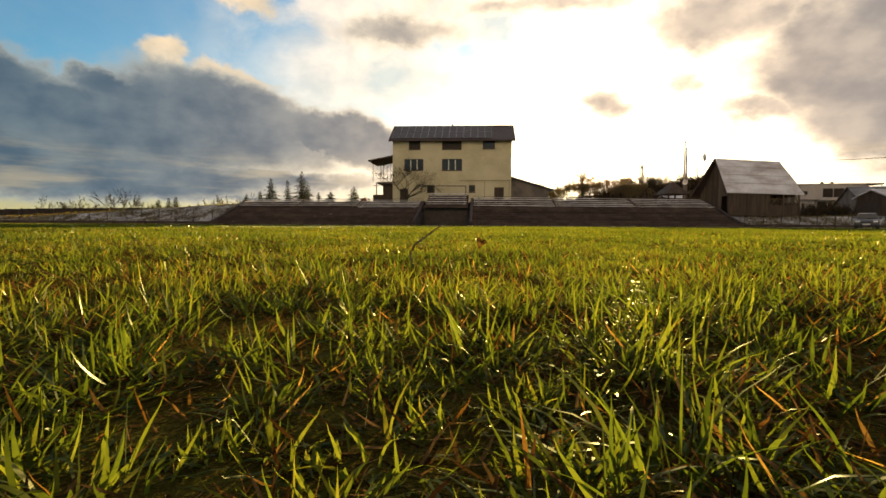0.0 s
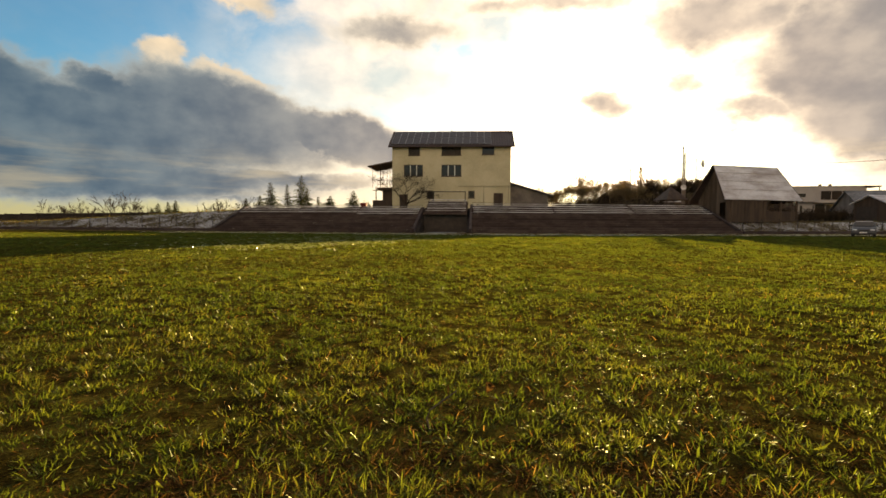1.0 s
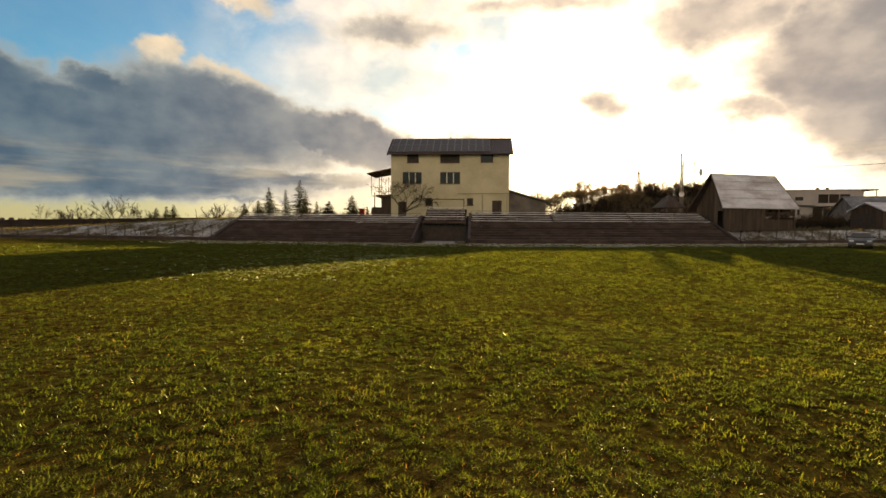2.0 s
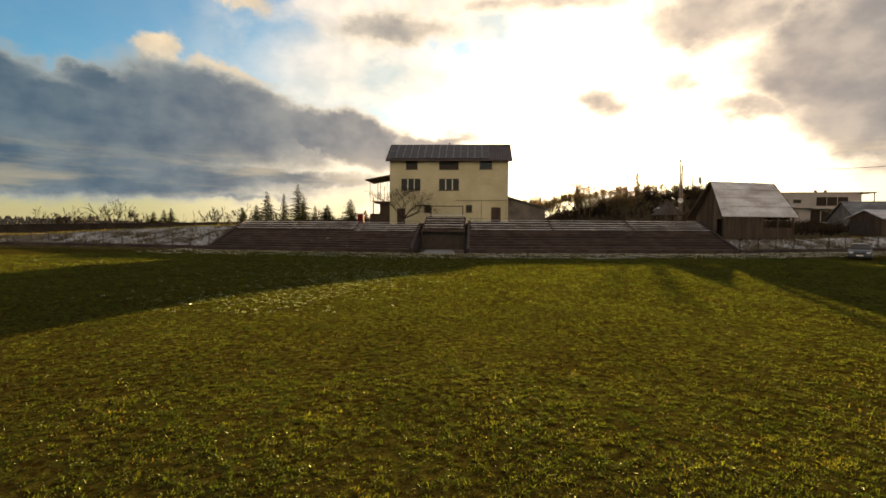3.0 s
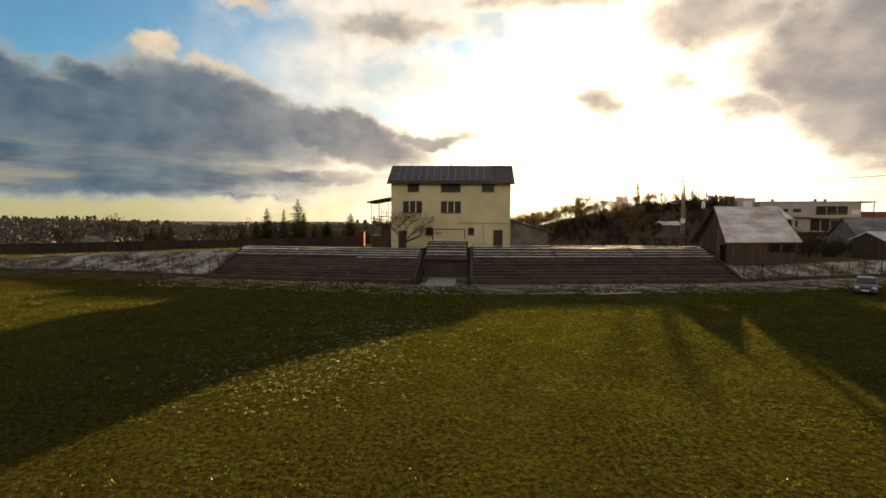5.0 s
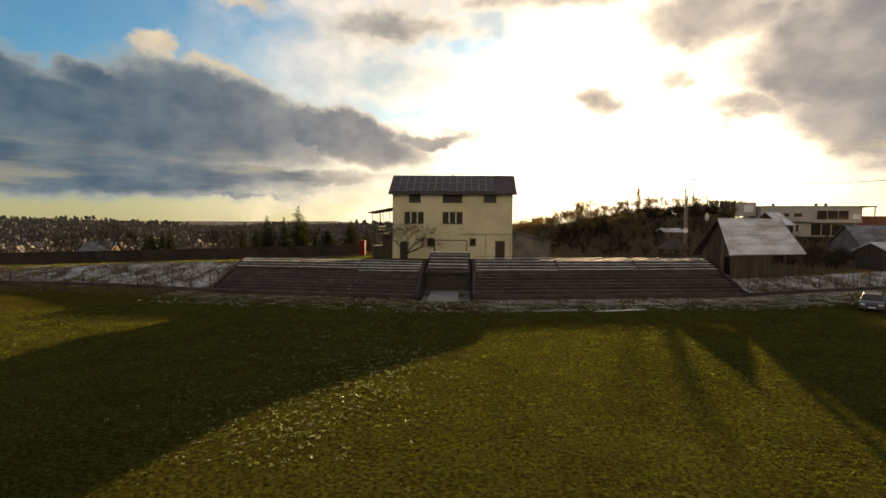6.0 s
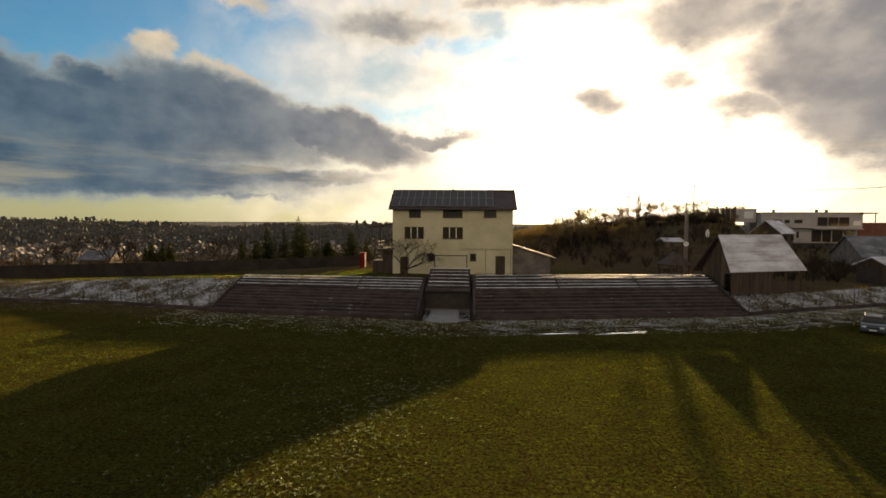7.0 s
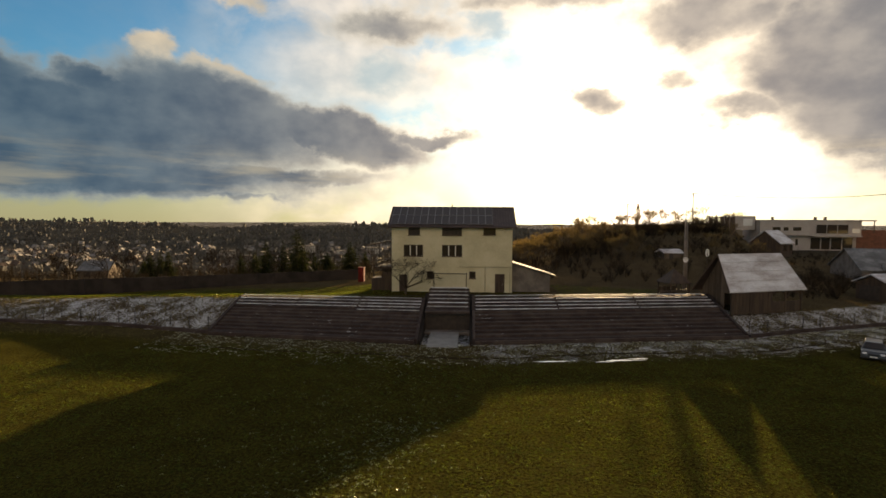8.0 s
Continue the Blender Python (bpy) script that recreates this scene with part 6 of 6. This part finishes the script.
def build_town():
    rng = random.Random(21)
    kinds = []
    for i, (w, d, e, r) in enumerate(((9, 7, 3.2, 6.2), (10, 7.5, 4.6, 7.4), (7, 6, 2.8, 5.2), (12, 8, 3.6, 6.2))):
        wall, roof = far_house_mesh(i, w, d, e, r)
        kinds.append((wall.mesh("far_wall"), roof.mesh("far_roof"), w, d, e))
    protos = []

    def one(x, y, rot, k):
        m = Matrix.Translation((x, y, float(height_at(x, y)))) @ Matrix.Rotation(rot, 4, "Z")
        if len(protos) <= k or protos[k] is None:
            while len(protos) <= k:
                protos.append(None)
            wall, roof, w, d, e = kinds[k]
            ob = thing("town_house", m, "small pale town house with a pitched roof in the valley", "house", "houses of the town")
            part("wall", wall, M_TOWN_WALL, ob)
            part("roof", roof, M_TOWN_ROOF, ob)
            for i in range(3):
                q = Shape().box(-w / 2 + w * (0.14 + 0.28 * i), -w / 2 + w * (0.30 + 0.28 * i), -d / 2 - 0.08, -d / 2 - 0.01, e * 0.35, e * 0.75)
                part("window", q, M_GLASS, ob)
            protos[k] = ob
        else:
            copy_thing(protos[k], m)

    count = 0
    while count < 185:
        y = rng.uniform(420, 1020)
        x = -y * rng.uniform(0.12, 1.02)
        if rng.random() > 0.35 + 0.65 * (math.sin(x / 90) * math.sin(y / 75) > -0.2):
            continue
        one(x, y, rng.uniform(-0.5, 0.5) + (rng.random() < 0.5) * 1.57, rng.randint(0, 3))
        count += 1
    # the further roofs
    s, t = Shape(), Shape()
    for k in range(130):
        y = rng.uniform(650, 1080)
        x = -y * rng.uniform(0.1, 1.05)
        z = float(height_at(x, y))
        m = Matrix.Translation((x, y, z)) @ Matrix.Rotation(rng.uniform(-0.5, 0.5) + (rng.random() < 0.5) * 1.57, 4, "Z")
        w, d, e, r = rng.uniform(6, 12), rng.uniform(6, 8), rng.uniform(2.5, 5), 0
        r = e + rng.uniform(2.5, 4)
        wall, roof = far_house_mesh(0, w, d, e, r)
        for src, dst in ((wall, s), (roof, t)):
            n = len(dst.v)
            dst.v += [tuple(m @ Vector(p)) for p in src.v]
            dst.f += [tuple(n + i for i in f) for f in src.f]
    ob = thing("far_town", Matrix.Identity(4), "far pale houses scattered over the hillside", "houses", kind="stuff")
    tagged(part("far_walls", s, M_TOWN_WALL, ob), kind="stuff")
    tagged(part("far_roofs", t, M_TOWN_ROOF, ob), kind="stuff")
    # blocks of flats
    proto = None
    for x, y, rot, size in ((-330, 720, 0.3, 0.7), (-262, 760, -0.4, 0.9), (-215, 830, 1.2, 0.8), (-170, 900, 0.1, 0.9), (-400, 800, 0.9, 0.8), (-300, 900, 0.6, 1.0)):
        m = Matrix.Translation((x, y, float(height_at(x, y)))) @ Matrix.Rotation(rot, 4, "Z")
        if proto is None:
            m = m @ Matrix.Scale(size, 4)
            proto = thing("apartment_block", m, "grey block of flats in the valley town", "apartment block", "blocks of flats")
            part("wall", Shape().box(-15, 15, -6, 6, -4, 15), M_TOWN_WALL, proto)
            part("roof_slab", Shape().block(-15.3, 15.3, -6.3, 6.3, 15, 15.8, 0.1), M_CONCRETE, proto)
            for f in range(5):
                for c in range(7):
                    part("window", Shape().box(-13.6 + 4.1 * c, -11.6 + 4.1 * c, -6.1, -6.01, 1.0 + 3 * f, 2.5 + 3 * f), M_GLASS, proto)
        else:
            made = copy_thing(proto, m)
            made.scale = (size, size, size)
    # woods between the houses and along the crest
    v, f = [], []

    def far_tree(x, y, z, h, w):
        n = rng.randint(5, 7)
        for plane in range(2):
            a = rng.uniform(0, math.pi)
            cx, cy = math.cos(a), math.sin(a)
            k = len(v)
            v.append((x, y, z - 1))
            pts = []
            for i in range(n):
                b = math.pi * (i / (n - 1)) * 1.15 - 0.2
                rr = rng.uniform(0.65, 1.1)
                pts.append((x + cx * math.cos(b) * w * rr, y + cy * math.cos(b) * w * rr, z + h * 0.5 + math.sin(b) * h * 0.5 * rr))
            v.extend(pts)
            for i in range(n - 1):
                f.append((k, k + 1 + i, k + 2 + i))

    for i in range(11000):
        y = 200 + 1350 * rng.random() ** 0.8
        x = rng.uniform(-1.1, 0.35) * y
        if x > 0 and y < 300:
            continue
        if math.sin(x / 47 + 1.2 * math.sin(y / 83)) * math.sin(y / 39 + x / 200) < rng.uniform(-1.1, 0.6) - (0.7 if y > 1050 else 0.0):
            continue
        far_tree(x, y, float(height_at(x, y)), rng.uniform(4, 9), rng.uniform(2.0, 4.5))
    for i in range(900):
        x = rng.uniform(-1750, 420)
        y = rng.uniform(1480, 1640)
        if math.sin(x / 55) + math.sin(x / 130 + 2) < rng.uniform(-1.2, 1.0):
            continue
        tall = rng.uniform(9, 19) if x < -950 or -720 < x < -230 else rng.uniform(5, 11)
        far_tree(x, y, float(height_at(x, y)), tall, tall * rng.uniform(0.35, 0.5))
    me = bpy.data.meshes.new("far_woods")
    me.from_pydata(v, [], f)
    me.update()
    lone("far_woods", me, M_HAZED_WOODS, "winter woods paled for haze between the houses and on the crest", "woods", kind="stuff")


build_town()

# ---- grass ----


def blades(places, tall, wide, rng, segs=3, flop=0.5, lie=0.62, aim=None, spread_out=None):
    """Curved tapering blades as one mesh: places (n, 3), heights and widths (n)."""
    n = len(places)
    a = rng.uniform(0, 2 * math.pi, n) if aim is None else aim
    bend = np.clip(rng.normal(0.6, 0.5, n), -0.2, 1.6) * flop
    lean = np.abs(rng.normal(lie, 0.32, n)) if spread_out is None else spread_out
    turn = a + rng.normal(0, 1.1, n) + math.pi / 2
    rows = segs + 1
    v = np.zeros((n, 2 * segs + 1, 3), np.float32)
    out = np.stack([np.cos(a), np.sin(a)], -1)
    side = np.stack([np.cos(turn), np.sin(turn)], -1)
    for i in range(rows):
        q = 1 - (1 - i / segs) ** 1.45
        ang = np.minimum(lean + bend * q, 1.22 + 0.2 * q)
        reach = tall * q * np.sin(ang)
        up = tall * q * np.cos(ang)
        w = wide * min(1.0, 2.6 * (1 - q)) ** 0.8 * (0.78 + 0.22 * math.sin(math.pi * (0.12 + 0.8 * q)))
        if i < segs:
            for j, sgn in enumerate((-1, 1)):
                v[:, 2 * i + j, :2] = places[:, :2] + out * reach[:, None] + side * (sgn * w / 2)[:, None]
                v[:, 2 * i + j, 2] = places[:, 2] + up - 0.004
        else:
            v[:, 2 * segs, :2] = places[:, :2] + out * reach[:, None]
            v[:, 2 * segs, 2] = places[:, 2] + up
    tris = []
    for i in range(segs - 1):
        k = 2 * i
        tris += [(k, k + 1, k + 3), (k, k + 3, k + 2)]
    k = 2 * (segs - 1)
    tris.append((k, k + 1, k + 2))
    tris = np.array(tris, np.int32)
    per = 2 * segs + 1
    f = (tris[None] + (np.arange(n, dtype=np.int32) * per)[:, None, None]).reshape(-1)
    return v.reshape(-1, 3), f


def raw_mesh(name, pieces):
    off, vs, fs = 0, [], []
    for v, f in pieces:
        vs.append(v)
        fs.append(f + off)
        off += len(v)
    v, f = np.concatenate(vs), np.concatenate(fs)
    me = bpy.data.meshes.new(name)
    me.vertices.add(len(v))
    me.vertices.foreach_set("co", v.astype(np.float32).ravel())
    me.loops.add(len(f))
    me.loops.foreach_set("vertex_index", f.astype(np.int32))
    me.polygons.add(len(f) // 3)
    me.polygons.foreach_set("loop_start", np.arange(0, len(f), 3, dtype=np.int32))
    me.update(calc_edges=True)
    me.polygons.foreach_set("use_smooth", np.ones(len(f) // 3, bool))
    return me


def tuft_field(x, y):
    """How thickly the turf stands, 0 to 1: tussocks and worn gaps."""
    t = np.sin(x * 7.1 + 2.0 * np.sin(y * 3.3)) * np.sin(y * 6.3 + 1.7 * np.sin(x * 2.9)) + 0.6 * np.sin(x * 17.0 + y * 5.0) * np.sin(y * 15.0 - x * 4.0)
    t = t + 0.7 * np.sin(x * 1.3 + 0.7 * np.sin(y * 1.9)) * np.sin(y * 1.6 + np.sin(x * 0.8))
    return np.clip(0.55 + 0.38 * t, 0.0, 1.0)


def sow(rng, r0, r1, spread, density, tall, wide, segs, lie=0.62):
    """Places on a ring sector round the take-off point; spread: half angle in radians, looking along y."""
    cx, cy = 3.84, -4.1
    area = spread * (r1 * r1 - r0 * r0)
    n = int(area * density * 1.8)
    r = np.sqrt(rng.uniform(r0 * r0, r1 * r1, n))
    a = rng.uniform(-spread, spread, n)
    x, y = cx + r * np.sin(a), cy + r * np.cos(a)
    t = tuft_field(x, y)
    keep = (rng.uniform(0, 1, n) < 0.58 + 0.42 * t) & (y < np.interp(x, TOE_X, TOE_Y) - 1.2 - (3.4 + 2.6 * (x > -4)) * rng.uniform(0, 1, n) ** 0.6)
    x, y, t = x[keep], y[keep], t[keep]
    p = np.stack([x, y, height_at(x, y)], -1)
    h = tall * (0.62 + 0.50 * t) * rng.uniform(0.55, 1.25, len(x))
    return blades(p, h, wide * rng.uniform(0.55, 1.3, len(x)), rng, segs, 0.55, lie)


def tussocks(rng, r0, r1, spread, crowns, count, tall, wide, segs, girth):
    """Turf as small tussocks: crowns a square metre, each a low dome of count blades that lean outwards."""
    cx, cy = 3.84, -4.1
    n = int(spread * (r1 * r1 - r0 * r0) * crowns)
    r = np.sqrt(rng.uniform(r0 * r0, r1 * r1, n))
    a = rng.uniform(-spread, spread, n)
    x, y = cx + r * np.sin(a), cy + r * np.cos(a)
    t = tuft_field(x, y)
    keep = (rng.uniform(0, 1, n) < 0.86 + 0.2 * t) & (y < np.interp(x, TOE_X, TOE_Y) - 1.2 - (3.4 + 2.6 * (x > -4)) * rng.uniform(0, 1, n) ** 0.6)
    x, y, t = x[keep], y[keep], t[keep]
    size = rng.uniform(0.55, 1.25, len(x)) * (0.70 + 0.45 * t)
    x, y, size = np.repeat(x, count), np.repeat(y, count), np.repeat(size, count)
    m = len(x)
    u, way = np.sqrt(rng.uniform(0, 1, m)), rng.uniform(0, 2 * math.pi, m)
    x, y = x + girth * size * u * np.cos(way), y + girth * size * u * np.sin(way)
    aim = way + rng.normal(0, 0.7, m)
    out = np.abs(0.22 + 0.68 * u + rng.normal(0, 0.26, m))
    h = tall * size * (1.0 - 0.25 * u) * rng.uniform(0.55, 1.25, m)
    p = np.stack([x, y, height_at(x, y)], -1)
    return blades(p, h, wide * rng.uniform(0.55, 1.3, m), rng, segs, 0.8 if r0 > 2 else 1.3, 0.6, aim, out)


def build_grass():
    rng = np.random.default_rng(3)
    pieces = []
    for r0, r1, spread, crowns, count, tall, wide, segs, girth in (
            (0.55, 2.2, 0.86, 150, 62, 0.076, 0.0034, 5, 0.060), (2.2, 5.0, 0.84, 135, 32, 0.047, 0.0046, 3, 0.062), (5.0, 10.0, 0.84, 105, 17, 0.047, 0.0074, 2, 0.064),
            (10.0, 18.0, 0.84, 64, 14, 0.058, 0.0125, 1, 0.070), (18.0, 30.0, 0.84, 36, 12, 0.068, 0.022, 1, 0.085), (30.0, 52.0, 0.84, 18, 9, 0.085, 0.038, 1, 0.115),
            (0.0, 2.0, math.pi, 40, 14, 0.06, 0.006, 2, 0.06), (2.0, 8.0, math.pi, 14, 6, 0.06, 0.012, 2, 0.07), (8.0, 40.0, math.pi, 2, 5, 0.08, 0.04, 1, 0.13)):
        pieces.append(tussocks(rng, r0, r1, spread, crowns, count, tall, wide, segs, girth))
    # lawn on the terrace behind the stand and along the banks
    n = 60000
    x = rng.uniform(-64, 30, n)
    y = np.interp(x, CREST_X, CREST_Y) + rng.uniform(-0.5, 15.0, n)
    keep = ((x < -6.9) & (y < 70 + 0.06 * x)) | ((x > 13.8) & (y < 66))
    x, y = x[keep], y[keep]
    pieces.append(blades(np.stack([x, y, height_at(x, y)], -1), rng.uniform(0.05, 0.12, len(x)), rng.uniform(0.03, 0.06, len(x)), rng, 2, 0.6))
    lone("grass", raw_mesh("grass", pieces), M_GRASS, "uneven green winter turf of the playing field", "grass", kind="stuff")
    dry = []
    for r0, r1, spread, density, tall, wide in ((0.6, 2.4, 0.84, 520, 0.055, 0.0034), (2.4, 6.0, 0.84, 150, 0.045, 0.0046), (6.0, 14.0, 0.84, 30, 0.045, 0.010)):
        piece = sow(rng, r0, r1, spread, density, tall, wide, 4, 0.95)
        dry.append(piece)
    lone("dry_grass", raw_mesh("dry_grass", dry), M_DRY_GRASS, "withered orange and straw blades in the turf", "grass", kind="stuff")
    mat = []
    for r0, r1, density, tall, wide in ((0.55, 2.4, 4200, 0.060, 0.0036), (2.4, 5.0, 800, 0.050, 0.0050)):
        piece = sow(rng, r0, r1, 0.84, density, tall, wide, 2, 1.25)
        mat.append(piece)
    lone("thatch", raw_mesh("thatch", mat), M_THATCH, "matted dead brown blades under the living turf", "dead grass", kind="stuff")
    # pale rosettes in the turf, and hoar frost where the stand keeps the sun off
    n = 900
    u = rng.uniform(0, 1, n) ** 0.75
    y = 39 - 26 * u
    x = -3.0 - 0.10 * (41 - y) + rng.normal(0, 3.6, n)
    keep = (rng.uniform(0, 1, n) < tuft_field(x * 0.6, y * 0.6) * (1.2 - 0.5 * u)) & (y < np.interp(x, TOE_X, TOE_Y) - 1.0)
    x, y = np.repeat(x[keep], 7), np.repeat(y[keep], 7)
    x, y = x + rng.normal(0, 0.05, len(x)), y + rng.normal(0, 0.05, len(x))
    # thickest where the sun comes back beyond the shade of the house
    n = 400
    cy = rng.uniform(11, 25, n)
    cx = -2.4 + 0.27 * (cy - 17) + rng.normal(0, 1.5, n)
    cx, cy = np.repeat(cx, 9), np.repeat(cy, 9)
    x, y = np.concatenate([x, cx + rng.normal(0, 0.055, len(cx))]), np.concatenate([y, cy + rng.normal(0, 0.055, len(cx))])
    frost = blades(np.stack([x, y, height_at(x, y) + 0.02], -1), rng.uniform(0.04, 0.075, len(x)), rng.uniform(0.014, 0.030, len(x)), rng, 2, 0.6, 0.9)
    n = 8200
    x = rng.uniform(-26, 56, n)
    toe = np.interp(x, TOE_X, TOE_Y)
    d = 0.5 + 6.3 * rng.uniform(0, 1, n) ** 1.25
    y = toe - d
    patchy = np.sin(x * 1.9 + 1.5 * np.sin(y * 2.3)) * np.sin(y * 3.1 + np.sin(x * 1.1)) + 0.7 * np.sin(x * 5.3 + y * 2.0) * np.sin(y * 6.1 - x)
    keep = patchy > rng.uniform(-0.5, 0.9, n) - 0.5 * (d < 3.0)
    x, y = np.repeat(x[keep], 6), np.repeat(y[keep], 6)
    x, y = x + rng.normal(0, 0.06, len(x)), y + rng.normal(0, 0.06, len(x))
    edge = blades(np.stack([x, y, height_at(x, y) + 0.01], -1), rng.uniform(0.04, 0.09, len(x)), rng.uniform(0.025, 0.05, len(x)), rng, 1, 0.6, 0.75)
    lone("frosted_grass", raw_mesh("frosted_grass", [edge]), M_FROST, "white frosted tufts along the shaded edge of the field", "grass", kind="stuff")
    lone("rosettes", raw_mesh("rosettes", [frost]), M_ROSETTE, "small pale waxy weed rosettes scattered in the turf", "weeds", kind="stuff")
    # weeds on the banks
    n = 21000
    x = rng.uniform(-60, 62, n)
    toe, crest = np.interp(x, TOE_X, TOE_Y), np.interp(x, CREST_X, CREST_Y)
    u = rng.uniform(0, 1, n)
    y = toe + 0.3 + (crest - toe) * u
    keep = ((x < -22.4) | (x > 29.7)) & (rng.uniform(0, 1, n) < 0.15 + tuft_field(x * 0.4, y * 0.4))
    x, y = x[keep], y[keep]
    p = np.stack([x, y, height_at(x, y)], -1)
    bank = blades(p, rng.uniform(0.12, 0.42, len(x)), rng.uniform(0.03, 0.06, len(x)), rng, 2, 0.7)
    n = 9000
    x = rng.uniform(-50, 55, n)
    y = np.interp(x, TOE_X, TOE_Y) - rng.uniform(0.3, 5.0, n)
    p = np.stack([x, y, height_at(x, y)], -1)
    foot = blades(p, rng.uniform(0.06, 0.16, n), rng.uniform(0.03, 0.06, n), rng, 2, 0.7)
    lone("bank_weeds", raw_mesh("bank_weeds", [bank, foot]), M_WEEDS, "brown weeds poking through the snow of the banks", "weeds", kind="stuff")


build_grass()

# a dry stalk and a curled leaf in the turf
stalk = Shape().tube([(3.625, -1.5, -0.01), (3.610, -1.5, 0.040), (3.624, -1.5, 0.076), (3.672, -1.497, 0.112), (3.735, -1.495, 0.160)], [0.0044, 0.0042, 0.004, 0.0036, 0.0030], 6)
lone("dry_stalk", stalk, M_BARK, "dark bent dry stalk standing in the grass", "plant stalk")
curled = Shape()
for i in range(6):
    for j in range(4):
        def at(u, w):
            return (u * 0.05, w * 0.022 * math.sin(math.pi * min(0.98, u * 0.9 + 0.08)), 0.02 * math.sin(u * 3.0) + 0.014 * w * w)
        u0, u1, w0, w1 = i / 6, (i + 1) / 6, j / 2 - 1, (j + 1) / 2 - 1
        curled.face(at(u0, w0), at(u1, w0), at(u1, w1), at(u0, w1))
leaf_ob = lone("fallen_leaf", curled, M_THATCH, "curled brown fallen leaf in the grass", "leaf", m=pose(3.865, -1.2, 0.050, 25, -35, 70))

# thin ice on the puddles at the edge of the field
for x, y, rx, ry, seed in ((9.6, 36.9, 1.9, 0.16, 1), (15.2, 37.6, 1.9, 0.22, 2), (13.6, 37.1, 0.9, 0.10, 3), (16.6, 38.2, 1.0, 0.12, 4)):
    rng = random.Random(seed)
    s = Shape()
    n = 36
    ring = []
    for i in range(n):
        a = 2 * math.pi * i / n
        r = 0.78 + 0.16 * math.sin(3 * a + seed) + 0.14 * math.sin(7 * a + 2 * seed) + rng.uniform(-0.08, 0.08)
        ring.append((rx * math.cos(a) * r, ry * math.sin(a) * r + 0.10 * ry * math.sin(5 * math.cos(a) + seed), 0.02))
    s.face(*ring)
    for i in range(n):
        a, b = ring[i], ring[(i + 1) % n]
        s.face(a, (a[0], a[1], -0.04), (b[0], b[1], -0.04), b)
    lone("puddle", s, M_ICE, "thin frozen puddle at the edge of the field", "puddle", "puddles", m=pose(x, y, 0.012, 0, 0, 8))

# worn rut along the edge of the field
s = Shape()
xs = [-24 + 1.5 * i for i in range(48)]
mid = [(x, float(np.interp(x, TOE_X, TOE_Y)) - 4.6 - 0.25 * math.sin(x * 0.31)) for x in xs]
for (ax, ay), (bx, by) in zip(mid, mid[1:]):
    wa, wb = 0.16 + 0.05 * math.sin(ax * 1.7), 0.16 + 0.05 * math.sin(bx * 1.7)
    za, zb = float(height_at(ax, ay)) + 0.012, float(height_at(bx, by)) + 0.012
    s.face((ax, ay - wa, za), (bx, by - wb, zb), (bx, by + wb, zb), (ax, ay + wa, za))
lone("field_edge_rut", s, M_SOIL, "narrow muddy rut along the edge of the field", "rut", kind="structure")
